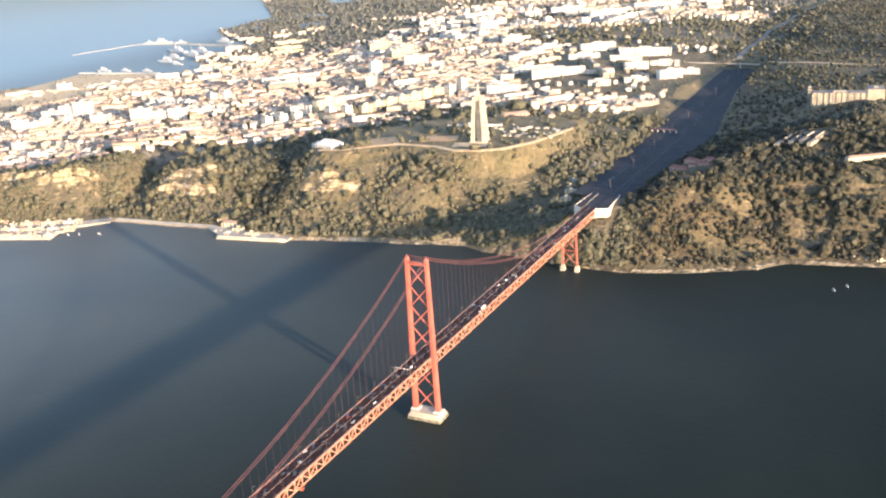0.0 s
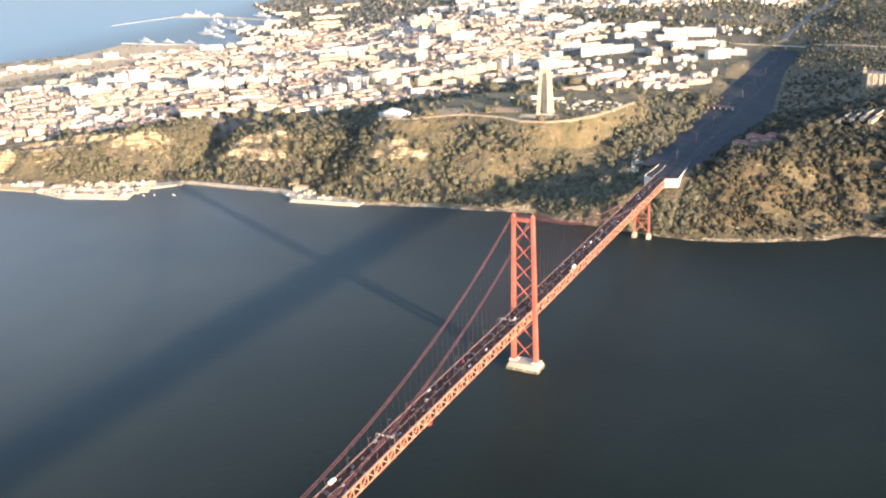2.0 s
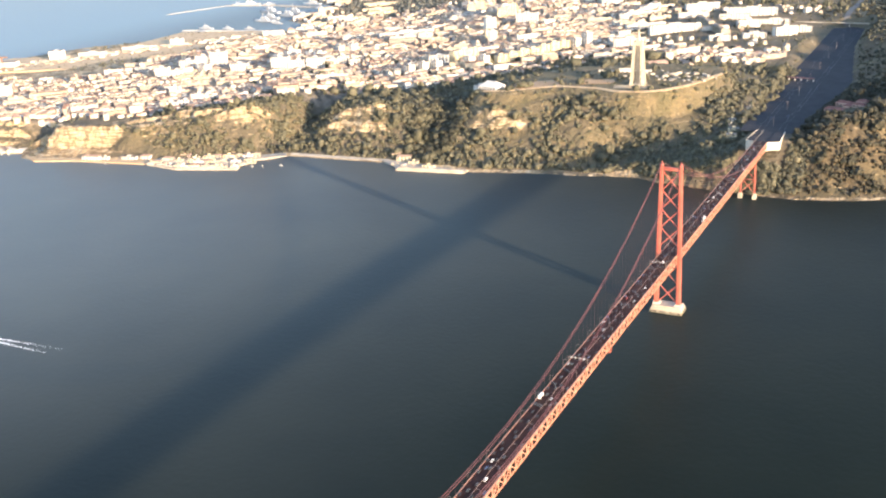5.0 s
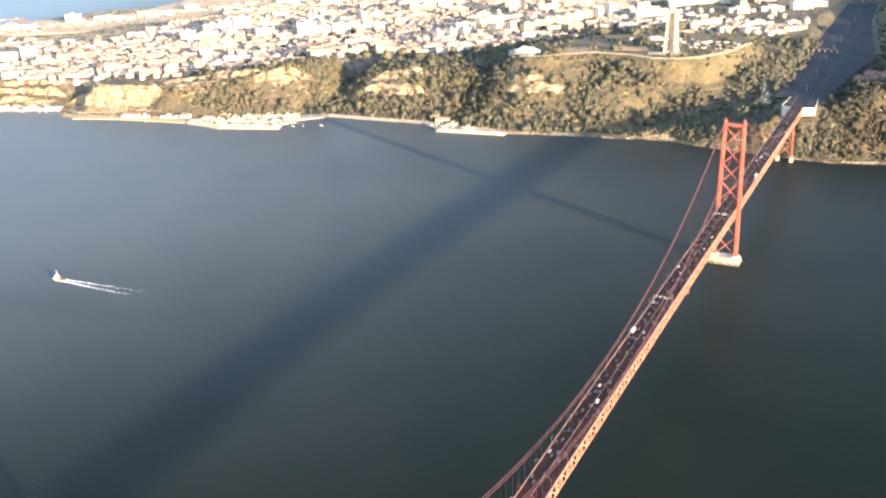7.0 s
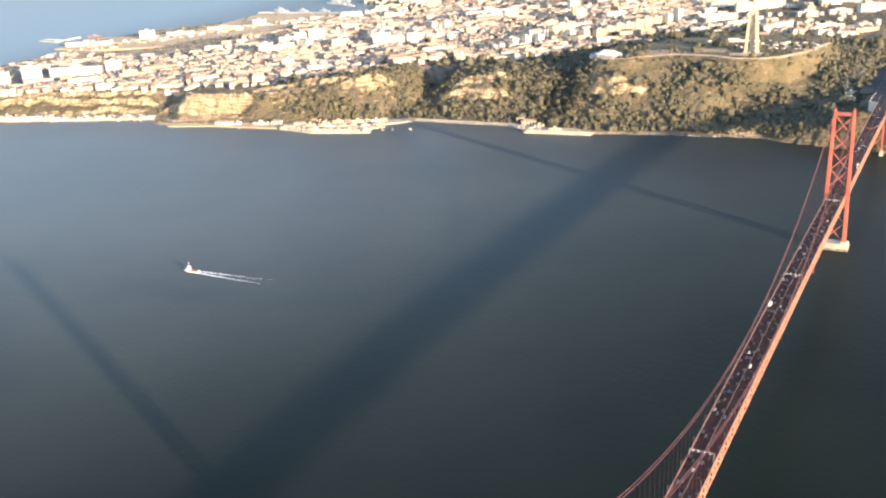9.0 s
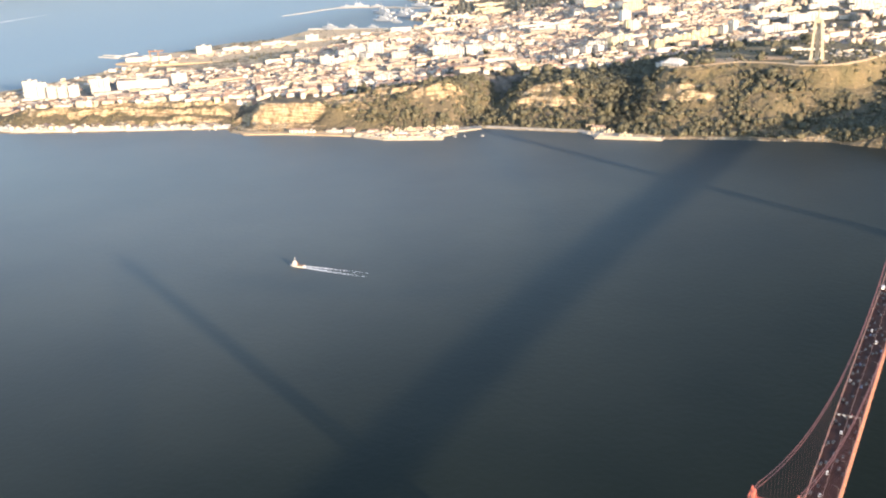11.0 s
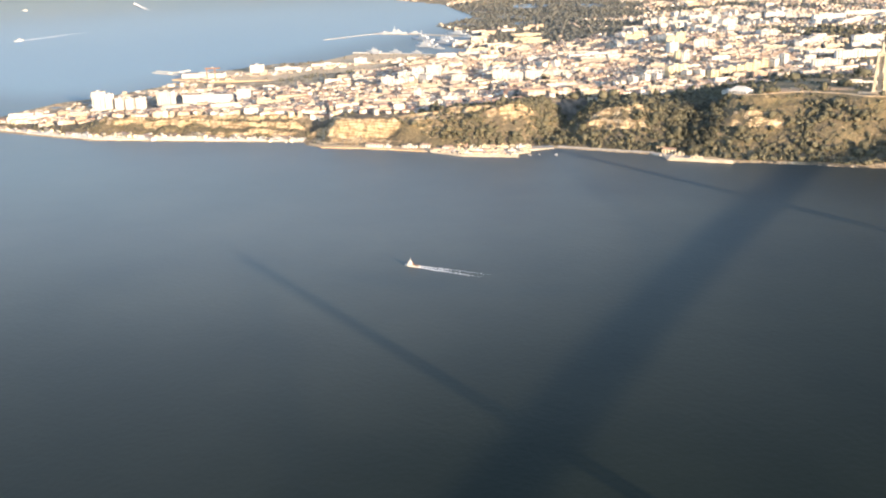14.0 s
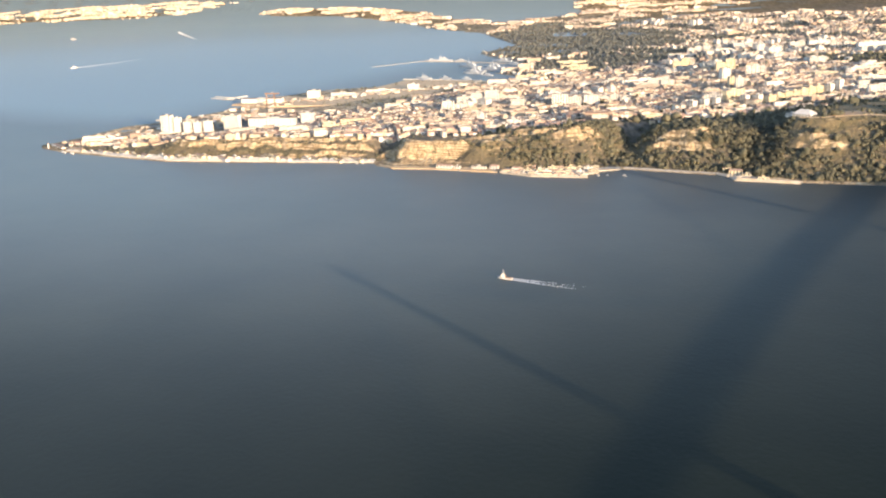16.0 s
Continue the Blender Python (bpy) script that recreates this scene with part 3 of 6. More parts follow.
def town_field(x, y):
    f = ease((y - along(x, TOWN_EDGE)) / 60 + 0.5)
    f = f * ease((-60 - x) / 80)
    woods = ease((waves(x, y, 800, 21) - 0.1) / 0.3) * ease((y - 2300) / 500)
    woods = np.maximum(woods, np.maximum(ease(bump(x, y, -1850, 2800, 290, 430, 2.3)), ease(bump(x, y, -2330, 3650, 420, 620, 2.3))))
    woods = np.maximum(woods, np.maximum(ease(bump(x, y, -2550, 4350, 480, 330, 2.3)), ease(bump(x, y, -830, 2550, 120, 110, 2.3))))
    woods = np.maximum(woods, ease(bump(x, y, -330, 2420, 400, 330, 2.4)) * ease((y - 2060) / 80))
    woods = np.maximum(woods, ease(bump(x, y, -520, 1120, 90, 60, 2.0)) * 0.9)
    far = np.where(x < -2700, ease((waves(x, y, 900, 31) + 0.35) / 0.8), 1 - 0.35 * ease((y - 3000) / 900))
    yard = ease((-1950 - x) / 60) * ease((y - 900) / 80) * (x > -2700) * (y < 2000)
    slabs = ease((x + 620) / 60) * ease((y - 1380) / 60) * ease((2080 - y) / 60) * 0.8
    return f * (1 - 0.86 * woods) * far * (1 - yard) * (1 - slabs)


def ground_fields(x, y):
    z, d, rise = ground_z(x, y)
    dry = ease((waves(x, y, 260, 11) + 0.15) / 0.6) * 0.55
    dry = np.maximum(dry, (bump(x, y, -188, 735, 66, 50, 1.9) + bump(x, y, -480, 668, 66, 24, 1.6) + bump(x, y, -475, 594, 50, 22, 1.4)) * ease((waves(x, y, 90, 12) + 0.9) / 0.8))
    dry = np.maximum(dry, bump(x, y, -505, 640, 95, 62, 0.95) * ease((waves(x, y, 70, 12) + 1.0) / 0.8))
    dry = np.where(x > 30, (0.15 + 0.5 * ease((waves(x, y, 150, 15) + 0.35) / 0.8)) * ease((x - 30) / 60), dry)
    dry = np.maximum(dry, ease((plateau(x, y) + 32 + 40 * ease((x + 285) / 45)) / 28) * 0.85 * (y > 640) * ease((-125 - x) / 30))
    dry = np.maximum(dry, ease((plateau(x, y) + 8) / 14) * 0.9)
    dry = np.maximum(dry, bump(x, y, 200, 700, 62, 52, 0.85) + bump(x, y, 388, 808, 60, 60, 0.9) + bump(x, y, -150, 1700, 160, 260, 0.9) + bump(x, y, -200, 1150, 170, 200, 0.95) )
    dry = np.maximum(dry, 0.95 * ease((-1560 - x) / 60) * (0.62 + 0.38 * ease((waves(x, y, 80, 13) + 0.6) / 0.8)))
    dry = np.maximum(dry, bump(x, y, -1270, 420, 120, 55, 1.0))
    # far land lightened with the dry grass colour, standing in for haze
    dry = np.maximum(dry, 0.9 * ease((-2850 - x) / 300) * ease((y - 4000) / 300))
    dry = dry * (1 - 0.8 * bump(x, y, -110, 545, 110, 60, 1.0))
    rock = np.zeros(x.shape)
    for x0, x1, d0, step in SCARPS:
        on = ease((x - x0 + 12) / 30) * ease((x1 + 12 - x) / 30)
        line = d0 + 9 * waves(x, y, 130, 17) + 4 * waves(x, y, 40, 18)
        ragged = 0.72 + 0.75 * waves(x, y, 48, 14) + 0.6 * waves(x, y, 22, 16)
        rock = np.maximum(rock, on * ease(1.7 * np.exp(-((d - line - 1) / (3.4 + step * 0.18)) ** 2) * np.clip(ragged + step / 40, 0, 1.3) - 0.35))
    rock = np.maximum(rock, ease(bump(x, y, -1410, 335, 120, 48, 1.7) - 0.3) * ease((waves(x, y, 60, 14) + 1.0) / 0.7))
    dry = np.maximum(dry, bump(x, y, -302, 618, 24, 22, 1.1))
    # haze over the land across the bay, painted as pale bare ground
    rock = np.maximum(rock, 0.5 * ease((-2850 - x) / 300) * ease((y - 4000) / 300) * (0.7 + 0.6 * waves(x, y, 420, 21)))
    rock = np.maximum(rock, bump(x, y, -1275, 428, 95, 30, 0.85) * ease((waves(x, y, 55, 20) + 1.0) / 0.8))
    rock = np.maximum(rock, bump(x, y, -1360, 318, 110, 22, 0.7))
    rock = np.maximum(rock, 0.55 * ease((-2330 - x) / 80) * ease((y - 190) / 90) * (x > -2750) * (y < 800))
    rock = np.maximum(rock, 0.55 * ease((-1900 - x) / 120) * ease((y - 700) / 150) * (x > -2750) * (y < 2100))
    rock = np.maximum(rock, (d < np.where(x > 30, 10, 16)) * (d > -30) * np.where(x > -480, (0.35 + 0.35 * ease((waves(x, y, 130, 19) + 0.2) / 0.5)) * (1 - 0.8 * ease((x + 215) / 40) * ease((30 - x) / 30)), 0.85))
    return z, {"dry": np.clip(dry, 0, 1), "rock": np.clip(rock, 0, 1), "west": ease((x - 25) / 50), "town": np.clip(town_field(x, y), 0, 1)}


ground = sheet("ground", stretch(-2700, 700, 6.5, -40000, 5000, 1.035), stretch(80, 780, 4.5, 40, 26000, 1.03), ground_fields, M["ground"],
               "scrub-covered river hills with yellow cliffs and town ground", "ground")
# painted brightness: lighter to the east and far off, darker near and west
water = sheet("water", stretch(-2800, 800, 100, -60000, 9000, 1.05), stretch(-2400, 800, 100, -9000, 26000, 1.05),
              lambda x, y: (np.zeros(x.shape), {"painted_tone": ease((150 - x) / 1150) * (0.03 + 0.13 * ease((-250 - x) / 500) + 0.84 * ease((y + 1010 - 0.45 * (x + 500)) / 1050)) + 0.15 * np.exp(-((x - 40) / 330) ** 2 - ((y - 250) / 380) ** 2) + 0.05 * np.exp(-((x + 230) / 190) ** 2 - ((y + 560) / 230) ** 2), "bay": np.maximum(ease((-x - 2050) / 900) * ease((y - 100) / 700), 0.42 * ease((-x - 650) / 1400) * ease((y + 1100) / 1000))}), M["water"], "dark slate-blue river water with faint ripples", "water")


def at_ground(x, y):
    z = ground_z(np.array([x]), np.array([y]))[0]
    return float(z[0])


# ---- the suspension bridge ----
SPAN, SIDE, ANCHOR = 995.0, 483.0, 583.0
GONDOLA_Y = -259.0
PANEL = 11.5
DEEP = 10.6
NORTH_END = -SPAN - SIDE


def deck_z(y):
    """Height of the roadway."""
    if y > 0:
        return 76.0 - 4.0 * y / ANCHOR
    if y > -SPAN:
        k = -y / SPAN
        return 76.0 + 3.0 * 4 * k * (1 - k)
    return 76.0 - 4.0 * (-SPAN - y) / SIDE


def cable_z(y, extra=0.0):
    if y > SIDE:
        return 73.0 + extra * 0.2 - (y - SIDE) * 0.08
    if y >= 0:
        k = y / SIDE
        return 191.0 + extra - (118.0 + extra * 0.8) * k - 4 * 25.0 * k * (1 - k)
    if y >= -SPAN:
        k = -y / SPAN
        return 191.0 + extra - 4 * (191.0 - 84.5) * k * (1 - k)
    k = (-SPAN - y) / SIDE
    return 191.0 + extra - 118.0 * k - 4 * 25.0 * k * (1 - k)


bridge = thing("suspension_bridge", "long red-painted steel suspension bridge with a truss deck over the river", "bridge")


def leg_shape(side):
    """A tower leg: a hollow-looking box that leans in and narrows, with a cruciform section."""
    s = Shape()
    x0, x1 = side * 14.2, side * 11.7
    for w0, l0, w1, l1 in ((5.6, 4.6, 4.2, 3.4), (3.6, 6.8, 2.8, 5.2)):
        ring0 = [(x0 - w0 / 2, -l0 / 2), (x0 + w0 / 2, -l0 / 2), (x0 + w0 / 2, l0 / 2), (x0 - w0 / 2, l0 / 2)]
        v = [(x, y, 7.5) for x, y in ring0] + [(x1 + a * w1 / 2, b * l1 / 2, 189.0) for a, b in ((-1, -1), (1, -1), (1, 1), (-1, 1))]
        s.add(v, [(0, 1, 5, 4), (1, 2, 6, 5), (2, 3, 7, 6), (3, 0, 4, 7), (3, 2, 1, 0), (4, 5, 6, 7)])
    s.box(x0 - 3.8, x0 + 3.8, -4.2, 4.2, 6.0, 8.2, 0.92)
    return s


def leg_x(z):
    return 14.2 - 2.5 * (z - 7.5) / 181.5


def tower(y):
    t = part("tower", Shape().box(-12.2, 12.2, -1.6, 1.6, 183.5, 187.5), M["red"], bridge)
    t.matrix_basis = pose(0, y, 0)
    for side in (-1, 1):
        part("leg", leg_shape(side), M["red"], t)
        x = side * 11.7
        part("saddle", Shape().box(x - 1.6, x + 1.6, -3.4, 3.4, 189.0, 191.6, 0.7).box(x - 0.5, x + 0.5, -0.5, 0.5, 191.6, 194.5), M["red"], t)
    levels = [182.0, 158.0, 134.0, 110.0, 86.0]
    for a, b in list(zip(levels[:-1], levels[1:])) + [(62.0, 36.0), (36.0, 10.0)]:
        for s in (-1, 1):
            part("brace", Shape().beam((-s * (leg_x(a) - 1.5), 0.7 * s, a), (s * (leg_x(b) - 1.5), 0.7 * s, b), 1.0, 1.2), M["red"], t)
    part("strut", Shape().beam((-leg_x(64) + 1, 0, 64), (leg_x(64) - 1, 0, 64), 1.4, 2.0), M["red"], t)
    return t


tower(0.0)
tower(-SPAN)


def footing(y, w, l):
    f = part("footing", Shape().box(-w + 1.5, w - 1.5, -l + 1.5, l - 1.5, 5.6, 9.0, 0.97), M["old_concrete"], bridge, "pale concrete river pier stained at the waterline")
    f.matrix_basis = pose(1.0, y - 0.5, 0)
    part("lower_tier", Shape().box(-w, w, -l, l, -3, 5.6), M["old_concrete"], f)
    part("fender", Shape().box(-w - 0.8, w + 0.8, -l - 0.8, l + 0.8, -0.5, 3.0), M["stain"], f)
    for sx in (-1, 1):
        part("plinth", Shape().box(sx * 14.2 - 5, sx * 14.2 + 5, -5, 5, 9.0, 10.6, 0.9), M["concrete"], f)


footing(0.0, 19.5, 10.5)
footing(-SPAN, 19.5, 10.5)

# the deck: slabs of roadway end to end, the railway level below, chords
STOPS = [ANCHOR] + [SIDE * k / 6 for k in (6, 5, 4, 3, 2, 1)] + [-SPAN * k / 16 for k in range(17)] + [-SPAN - SIDE * k / 5 for k in (1, 2, 3, 4, 5)]
deck = part("deck", Shape().box(-10.4, 10.4, -0.6, 0.6, -1.4, -0.9), M["red"], bridge)
deck.matrix_basis = pose(0, ANCHOR, deck_z(ANCHOR))
bpy.context.view_layer.update()
BACK_TO_BRIDGE = deck.matrix_basis.inverted()


def deck_part(name, shape, material, label="", kind=""):
    ob = part(name, shape, material, deck, label, kind)
    ob.matrix_parent_inverse = BACK_TO_BRIDGE
    return ob


for a, b in zip(STOPS[:-1], STOPS[1:]):
    za, zb = deck_z(a), deck_z(b)
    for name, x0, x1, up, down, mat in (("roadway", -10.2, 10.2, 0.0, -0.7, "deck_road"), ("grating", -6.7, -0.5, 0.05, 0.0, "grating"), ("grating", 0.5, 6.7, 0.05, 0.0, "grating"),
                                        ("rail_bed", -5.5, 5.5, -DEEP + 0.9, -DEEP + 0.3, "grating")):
        s = Shape().add([(x0, a, za + down), (x1, a, za + down), (x1, b, zb + down), (x0, b, zb + down), (x0, a, za + up), (x1, a, za + up), (x1, b, zb + up), (x0, b, zb + up)],
                        [(0, 1, 2, 3), (7, 6, 5, 4), (0, 4, 5, 1), (1, 5, 6, 2), (2, 6, 7, 3), (3, 7, 4, 0)])
        deck_part(name, s, M[mat])
    for x in (-10.7, 10.7):
        for up, w, h, name in ((-0.3, 0.9, 1.2, "top_chord"), (-DEEP, 0.9, 1.1, "bottom_chord")):
            deck_part(name, Shape().beam((x, a, za + up), (x, b, zb + up), w, h), M["red_sunlit"])
    for x in (-10.3, 10.3):
        deck_part("parapet_rail", Shape().beam((x, a, za + 1.1), (x, b, zb + 1.1), 0.3, 0.34).beam((x, a, za + 0.6), (x, b, zb + 0.6), 0.12, 0.15), M["rail"])
    # dark inner walls, added to fill out the truss's shadow and darken its openings
    for x in (-6.0, 6.0):
        for up, down in ((-DEEP + 5.6, -DEEP + 0.3), (-0.75, -2.6)):
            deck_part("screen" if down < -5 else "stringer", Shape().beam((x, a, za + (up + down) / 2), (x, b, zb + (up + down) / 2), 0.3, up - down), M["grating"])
    deck_part("median_rail", Shape().beam((0, a, za + 0.7), (0, b, zb + 0.7), 0.26, 0.4), M["rail"])

POST = Shape().box(-0.4, 0.4, -0.4, 0.4, -DEEP + 0.5, -0.8).mesh("vertical", M["red_sunlit"])
RISE = Shape().beam((0, 0, -DEEP + 0.4), (0, PANEL, -0.8), 0.6, 1.0).mesh("diagonal", M["red_sunlit"])
FALL = Shape().beam((0, 0, -0.8), (0, PANEL, -DEEP + 0.4), 0.6, 1.0).mesh("diagonal", M["red_sunlit"])
SILL = Shape().box(-10.3, 10.3, -0.35, 0.35, -DEEP - 0.3, -DEEP + 0.3).mesh("floor_beam", M["red_sunlit"])
rest = Shape()
n_panels = int((ANCHOR - NORTH_END) / PANEL)
for k in range(n_panels):
    y = ANCHOR - (k + 1) * PANEL
    z = deck_z(y + PANEL / 2)
    for x in (-10.7, 10.7):
        if k < 148:
            for name, me in (("vertical", POST), ("diagonal", RISE if k % 2 else FALL)):
                ob = piece(name, me, deck, (x, y, z))
                ob.matrix_parent_inverse = BACK_TO_BRIDGE
        else:
            lo, hi = z - DEEP + 0.4, z - 0.8
            rest.beam((x, y, lo), (x, y, hi), 0.6, 0.6)
            rest.beam((x, y, lo if k % 2 else hi), (x, y + PANEL, hi if k % 2 else lo), 0.55, 0.75)
    if k < 148 and k % 2 == 0:
        piece("floor_beam", SILL, deck, (0, y, z)).matrix_parent_inverse = BACK_TO_BRIDGE
deck_part("truss_rest", rest, M["red_sunlit"], "red steel truss bars", "stuff")

for x in (-11.6, 11.6):
    for extra in (0.0, 3.0):
        ys = [ANCHOR] + list(np.arange(SIDE, NORTH_END - 1, -16.1)) + [NORTH_END]
        part("main_cable", Shape().tube([(x, y, cable_z(y, extra)) for y in ys], 0.33), M["cable"], bridge)
for k in range(1, 129):
    y = SIDE - 11.5 * k
    if abs(y) < 8 or abs(y + SPAN) < 8 or cable_z(y, 3.0) - deck_z(y) < 3:
        continue
    for x in (-11.6, 11.6):
        part("suspender", Shape().beam((x, y, deck_z(y)), (x, y, cable_z(y, 3.0)), 0.09, 0.09), M["cable"], bridge)

# street lamps along both edges
lamp_pole = Shape().tube([(0, 0, 0), (0, 0, 8.5), (0.6, 0, 9.3), (2.2, 0, 9.6)], 0.14, 5)
lamp_head = Shape().box(1.9, 3.2, -0.22, 0.22, 9.5, 9.75)
lamp = thing("street_lamp", "grey steel street lamp on the bridge's edge", "street lamp", (-10.0, ANCHOR - 8, deck_z(ANCHOR - 8)), group="lamps along the bridge")
lamp_post = part("pole", lamp_pole, M["lamp_grey"], lamp)
part("lamp_head", lamp_head, M["lamp_grey"], lamp_post)
for k in range(1, 46):
    y = ANCHOR - 8 - 35 * k
    if y > -SPAN - 30:
        copy_thing(lamp, pose(-10.0, y, deck_z(y)))
    if y > -SPAN - 30:
        copy_thing(lamp, pose(10.0, y + 17, deck_z(y + 17), 0, 0, 180))


def gantry(y):
    g = thing("sign_gantry", "slim grey steel sign gantry across the carriageway", "sign gantry", (0, y, deck_z(y)), group="gantries over the bridge")
    for x in (-9.6, 9.6):
        part("post", Shape().box(x - 0.3, x + 0.3, -0.3, 0.3, 0, 7.0), M["lamp_grey"], g)
    bar = part("crossbar", Shape().box(-9.9, 9.9, -0.25, 0.25, 6.6, 7.2), M["lamp_grey"], g)
    for x in (-6.5, -2.5, 2.5, 6.5):
        part("sign", Shape().box(x - 0.8, x + 0.8, -0.5, -0.26, 5.7, 7.4), M["grey"], bar)


for y in (-48.0, -322.0, -698.0):
    gantry(y)

# a gondola for the painters under the deck
gondola = thing("inspection_gantry", "red steel inspection gondola under the bridge deck", "gantry", (0, GONDOLA_Y, deck_z(GONDOLA_Y) - DEEP))
part("platform", Shape().box(-12.5, 12.5, -2.0, 2.0, -3.2, -2.8), M["red"], gondola)
for x in (-12.3, 12.3):
    part("hanger", Shape().box(x - 0.2, x + 0.2, -1.8, -1.4, -3.0, 1.5).box(x - 0.2, x + 0.2, 1.4, 1.8, -3.0, 1.5), M["red"], gondola)
    part("railing", Shape().box(x - 0.08, x + 0.08, -2.0, 2.0, -2.0, -1.8), M["red"], gondola)

# the pier that closes the north end
end = part("north_pier", Shape().box(-13, 13, -5, 5, -3, 6), M["concrete"], bridge)
end.matrix_basis = pose(0, NORTH_END + 4, 0)
for s in (-1, 1):
    part("leg", Shape().beam((s * 11.5, 0, 6), (s * 10.4, 0, 61.0), 2.4, 2.6), M["red"], end)
    part("brace", Shape().beam((-s * 11, 0.5 * s, 58), (s * 11, 0.5 * s, 8), 0.9, 1.0), M["red"], end)

# the pier on the bank
bank = part("bank_pier", Shape().box(-11, 11, -1.2, 1.2, 56.5, 60.5), M["red"], bridge)
bank.matrix_basis = pose(0, SIDE, 0)
for s in (-1, 1):
    part("leg", Shape().beam((s * 11.5, 0, 8), (s * 10.4, 0, 61.0), 2.4, 2.6), M["red"], bank)
    part("footing", Shape().box(s * 11.5 - 3.2, s * 11.5 + 3.2, -4, 4, -1, 6.5).box(s * 11.5 - 2.3, s * 11.5 + 2.3, -3, 3, 6.5, 9.5), M["old_concrete"], bank, "pale concrete block at the water's edge")
    for a, b in ((57.0, 33.0), (33.0, 10.0)):
        part("brace", Shape().beam((-s * 10.6, 0.5 * s, a), (s * 10.9, 0.5 * s, b), 0.9, 1.0), M["red"], bank)
part("strut", Shape().beam((-10.8, 0, 33), (10.8, 0, 33), 0.9, 1.0), M["red"], bank)

# the anchorage: two concrete blocks with the roadway between them
anch = thing("anchorage", "pale concrete cable anchorage blocks at the end of the bridge", "anchorage", (0, ANCHOR, 0))
part("core", Shape().box(-11, 11, 0.5, 60, 40, 70.6), M["concrete"], anch)
part("roadway", Shape().box(-11, 11, 0.4, 70, 70.6, 72.0), M["asphalt"], anch)
for s in (-1, 1):
    w = 31.0 if s > 0 else 26.0
    ring = [(s * 11.2, -10), (s * w, -2), (s * (w - 4), 74), (s * 11.2, 74)]
    ring = ring if s > 0 else ring[::-1]
    part("wing", Shape().prism(ring, 59 if s > 0 else 55, 72.6), M["concrete"], anch)
    part("wing_roof", Shape().prism([(x * 0.985, y + (0.8 if y < 10 else -0.8)) for x, y in ring], 72.6, 73.0), M["asphalt"], anch)
    part("parapet", Shape().beam((s * 11.4, -9.6, 73.1), (s * (w - 0.4), -1.7, 73.1), 0.5, 1.2), M["concrete"], anch)
    part("side_parapet", Shape().beam((s * (w - 0.4), -1.7, 73.1), (s * (w - 4.3), 73, 73.1), 0.5, 1.2), M["concrete"], anch)

# ---- vehicles ----
CAR_WHEEL = Shape().tube([(-0.11, 0, 0), (0.11, 0, 0)], 0.33, 10).mesh("wheel", M["tyre"])


def car(paint, size=1.0, label="", van=False, far=False):
    c = thing("car", label, "car", group="cars on the bridge")
    body = Shape()
    ring = [(-0.9, -2.2), (0.9, -2.2), (0.9, 2.2), (-0.9, 2.2)]
    body.prism(ring, 0.28, 0.62, 1.0).prism(ring, 0.62, 0.92, 0.95)
    if van:
        body.prism([(-0.88, -2.15), (0.88, -2.15), (0.88, 1.5), (-0.88, 1.5)], 0.92, 2.0, 0.93)
    if far:
        for x in (-0.8, 0.8):
            for y in (-1.35, 1.35):
                body.box(x - 0.11, x + 0.11, y - 0.33, y + 0.33, 0, 0.4)
    part("body", body, paint, c)
    if not van:
        part("cabin", Shape().prism([(-0.83, -1.7), (0.83, -1.7), (0.83, 1.0), (-0.83, 1.0)], 0.9, 1.38, 0.74), M["glass"], c)
        part("roof", Shape().prism([(-0.62, -1.35), (0.62, -1.35), (0.62, 0.55), (-0.62, 0.55)], 1.375, 1.45, 0.9), paint, c)
    else:
        part("windscreen", Shape().prism([(-0.82, 1.2), (0.82, 1.2), (0.82, 1.62), (-0.82, 1.62)], 0.95, 1.7, 0.9), M["glass"], c)
    for x in (-0.8, 0.8):
        for y in (-1.35, 1.35):
            if not far:
                piece("wheel", CAR_WHEEL, c, (x, y, 0.33))
    return c


def truck(paint, label):
    c = thing("truck", label, "truck", group="cars on the bridge")
    part("cargo_box", Shape().box(-1.25, 1.25, -4.6, 2.4, 0.9, 3.6), paint, c)
    part("cab", Shape().prism([(-1.2, 2.5), (1.2, 2.5), (1.2, 4.4), (-1.2, 4.4)], 0.5, 2.8, 0.92), paint, c)
    part("windscreen", Shape().box(-1.05, 1.05, 4.3, 4.42, 1.5, 2.4), M["glass"], c)
    for x in (-1.0, 1.0):
        for y in (-3.6, -2.4, 3.3):
            piece("wheel", CAR_WHEEL, c, (x, y, 0.4))
    return c


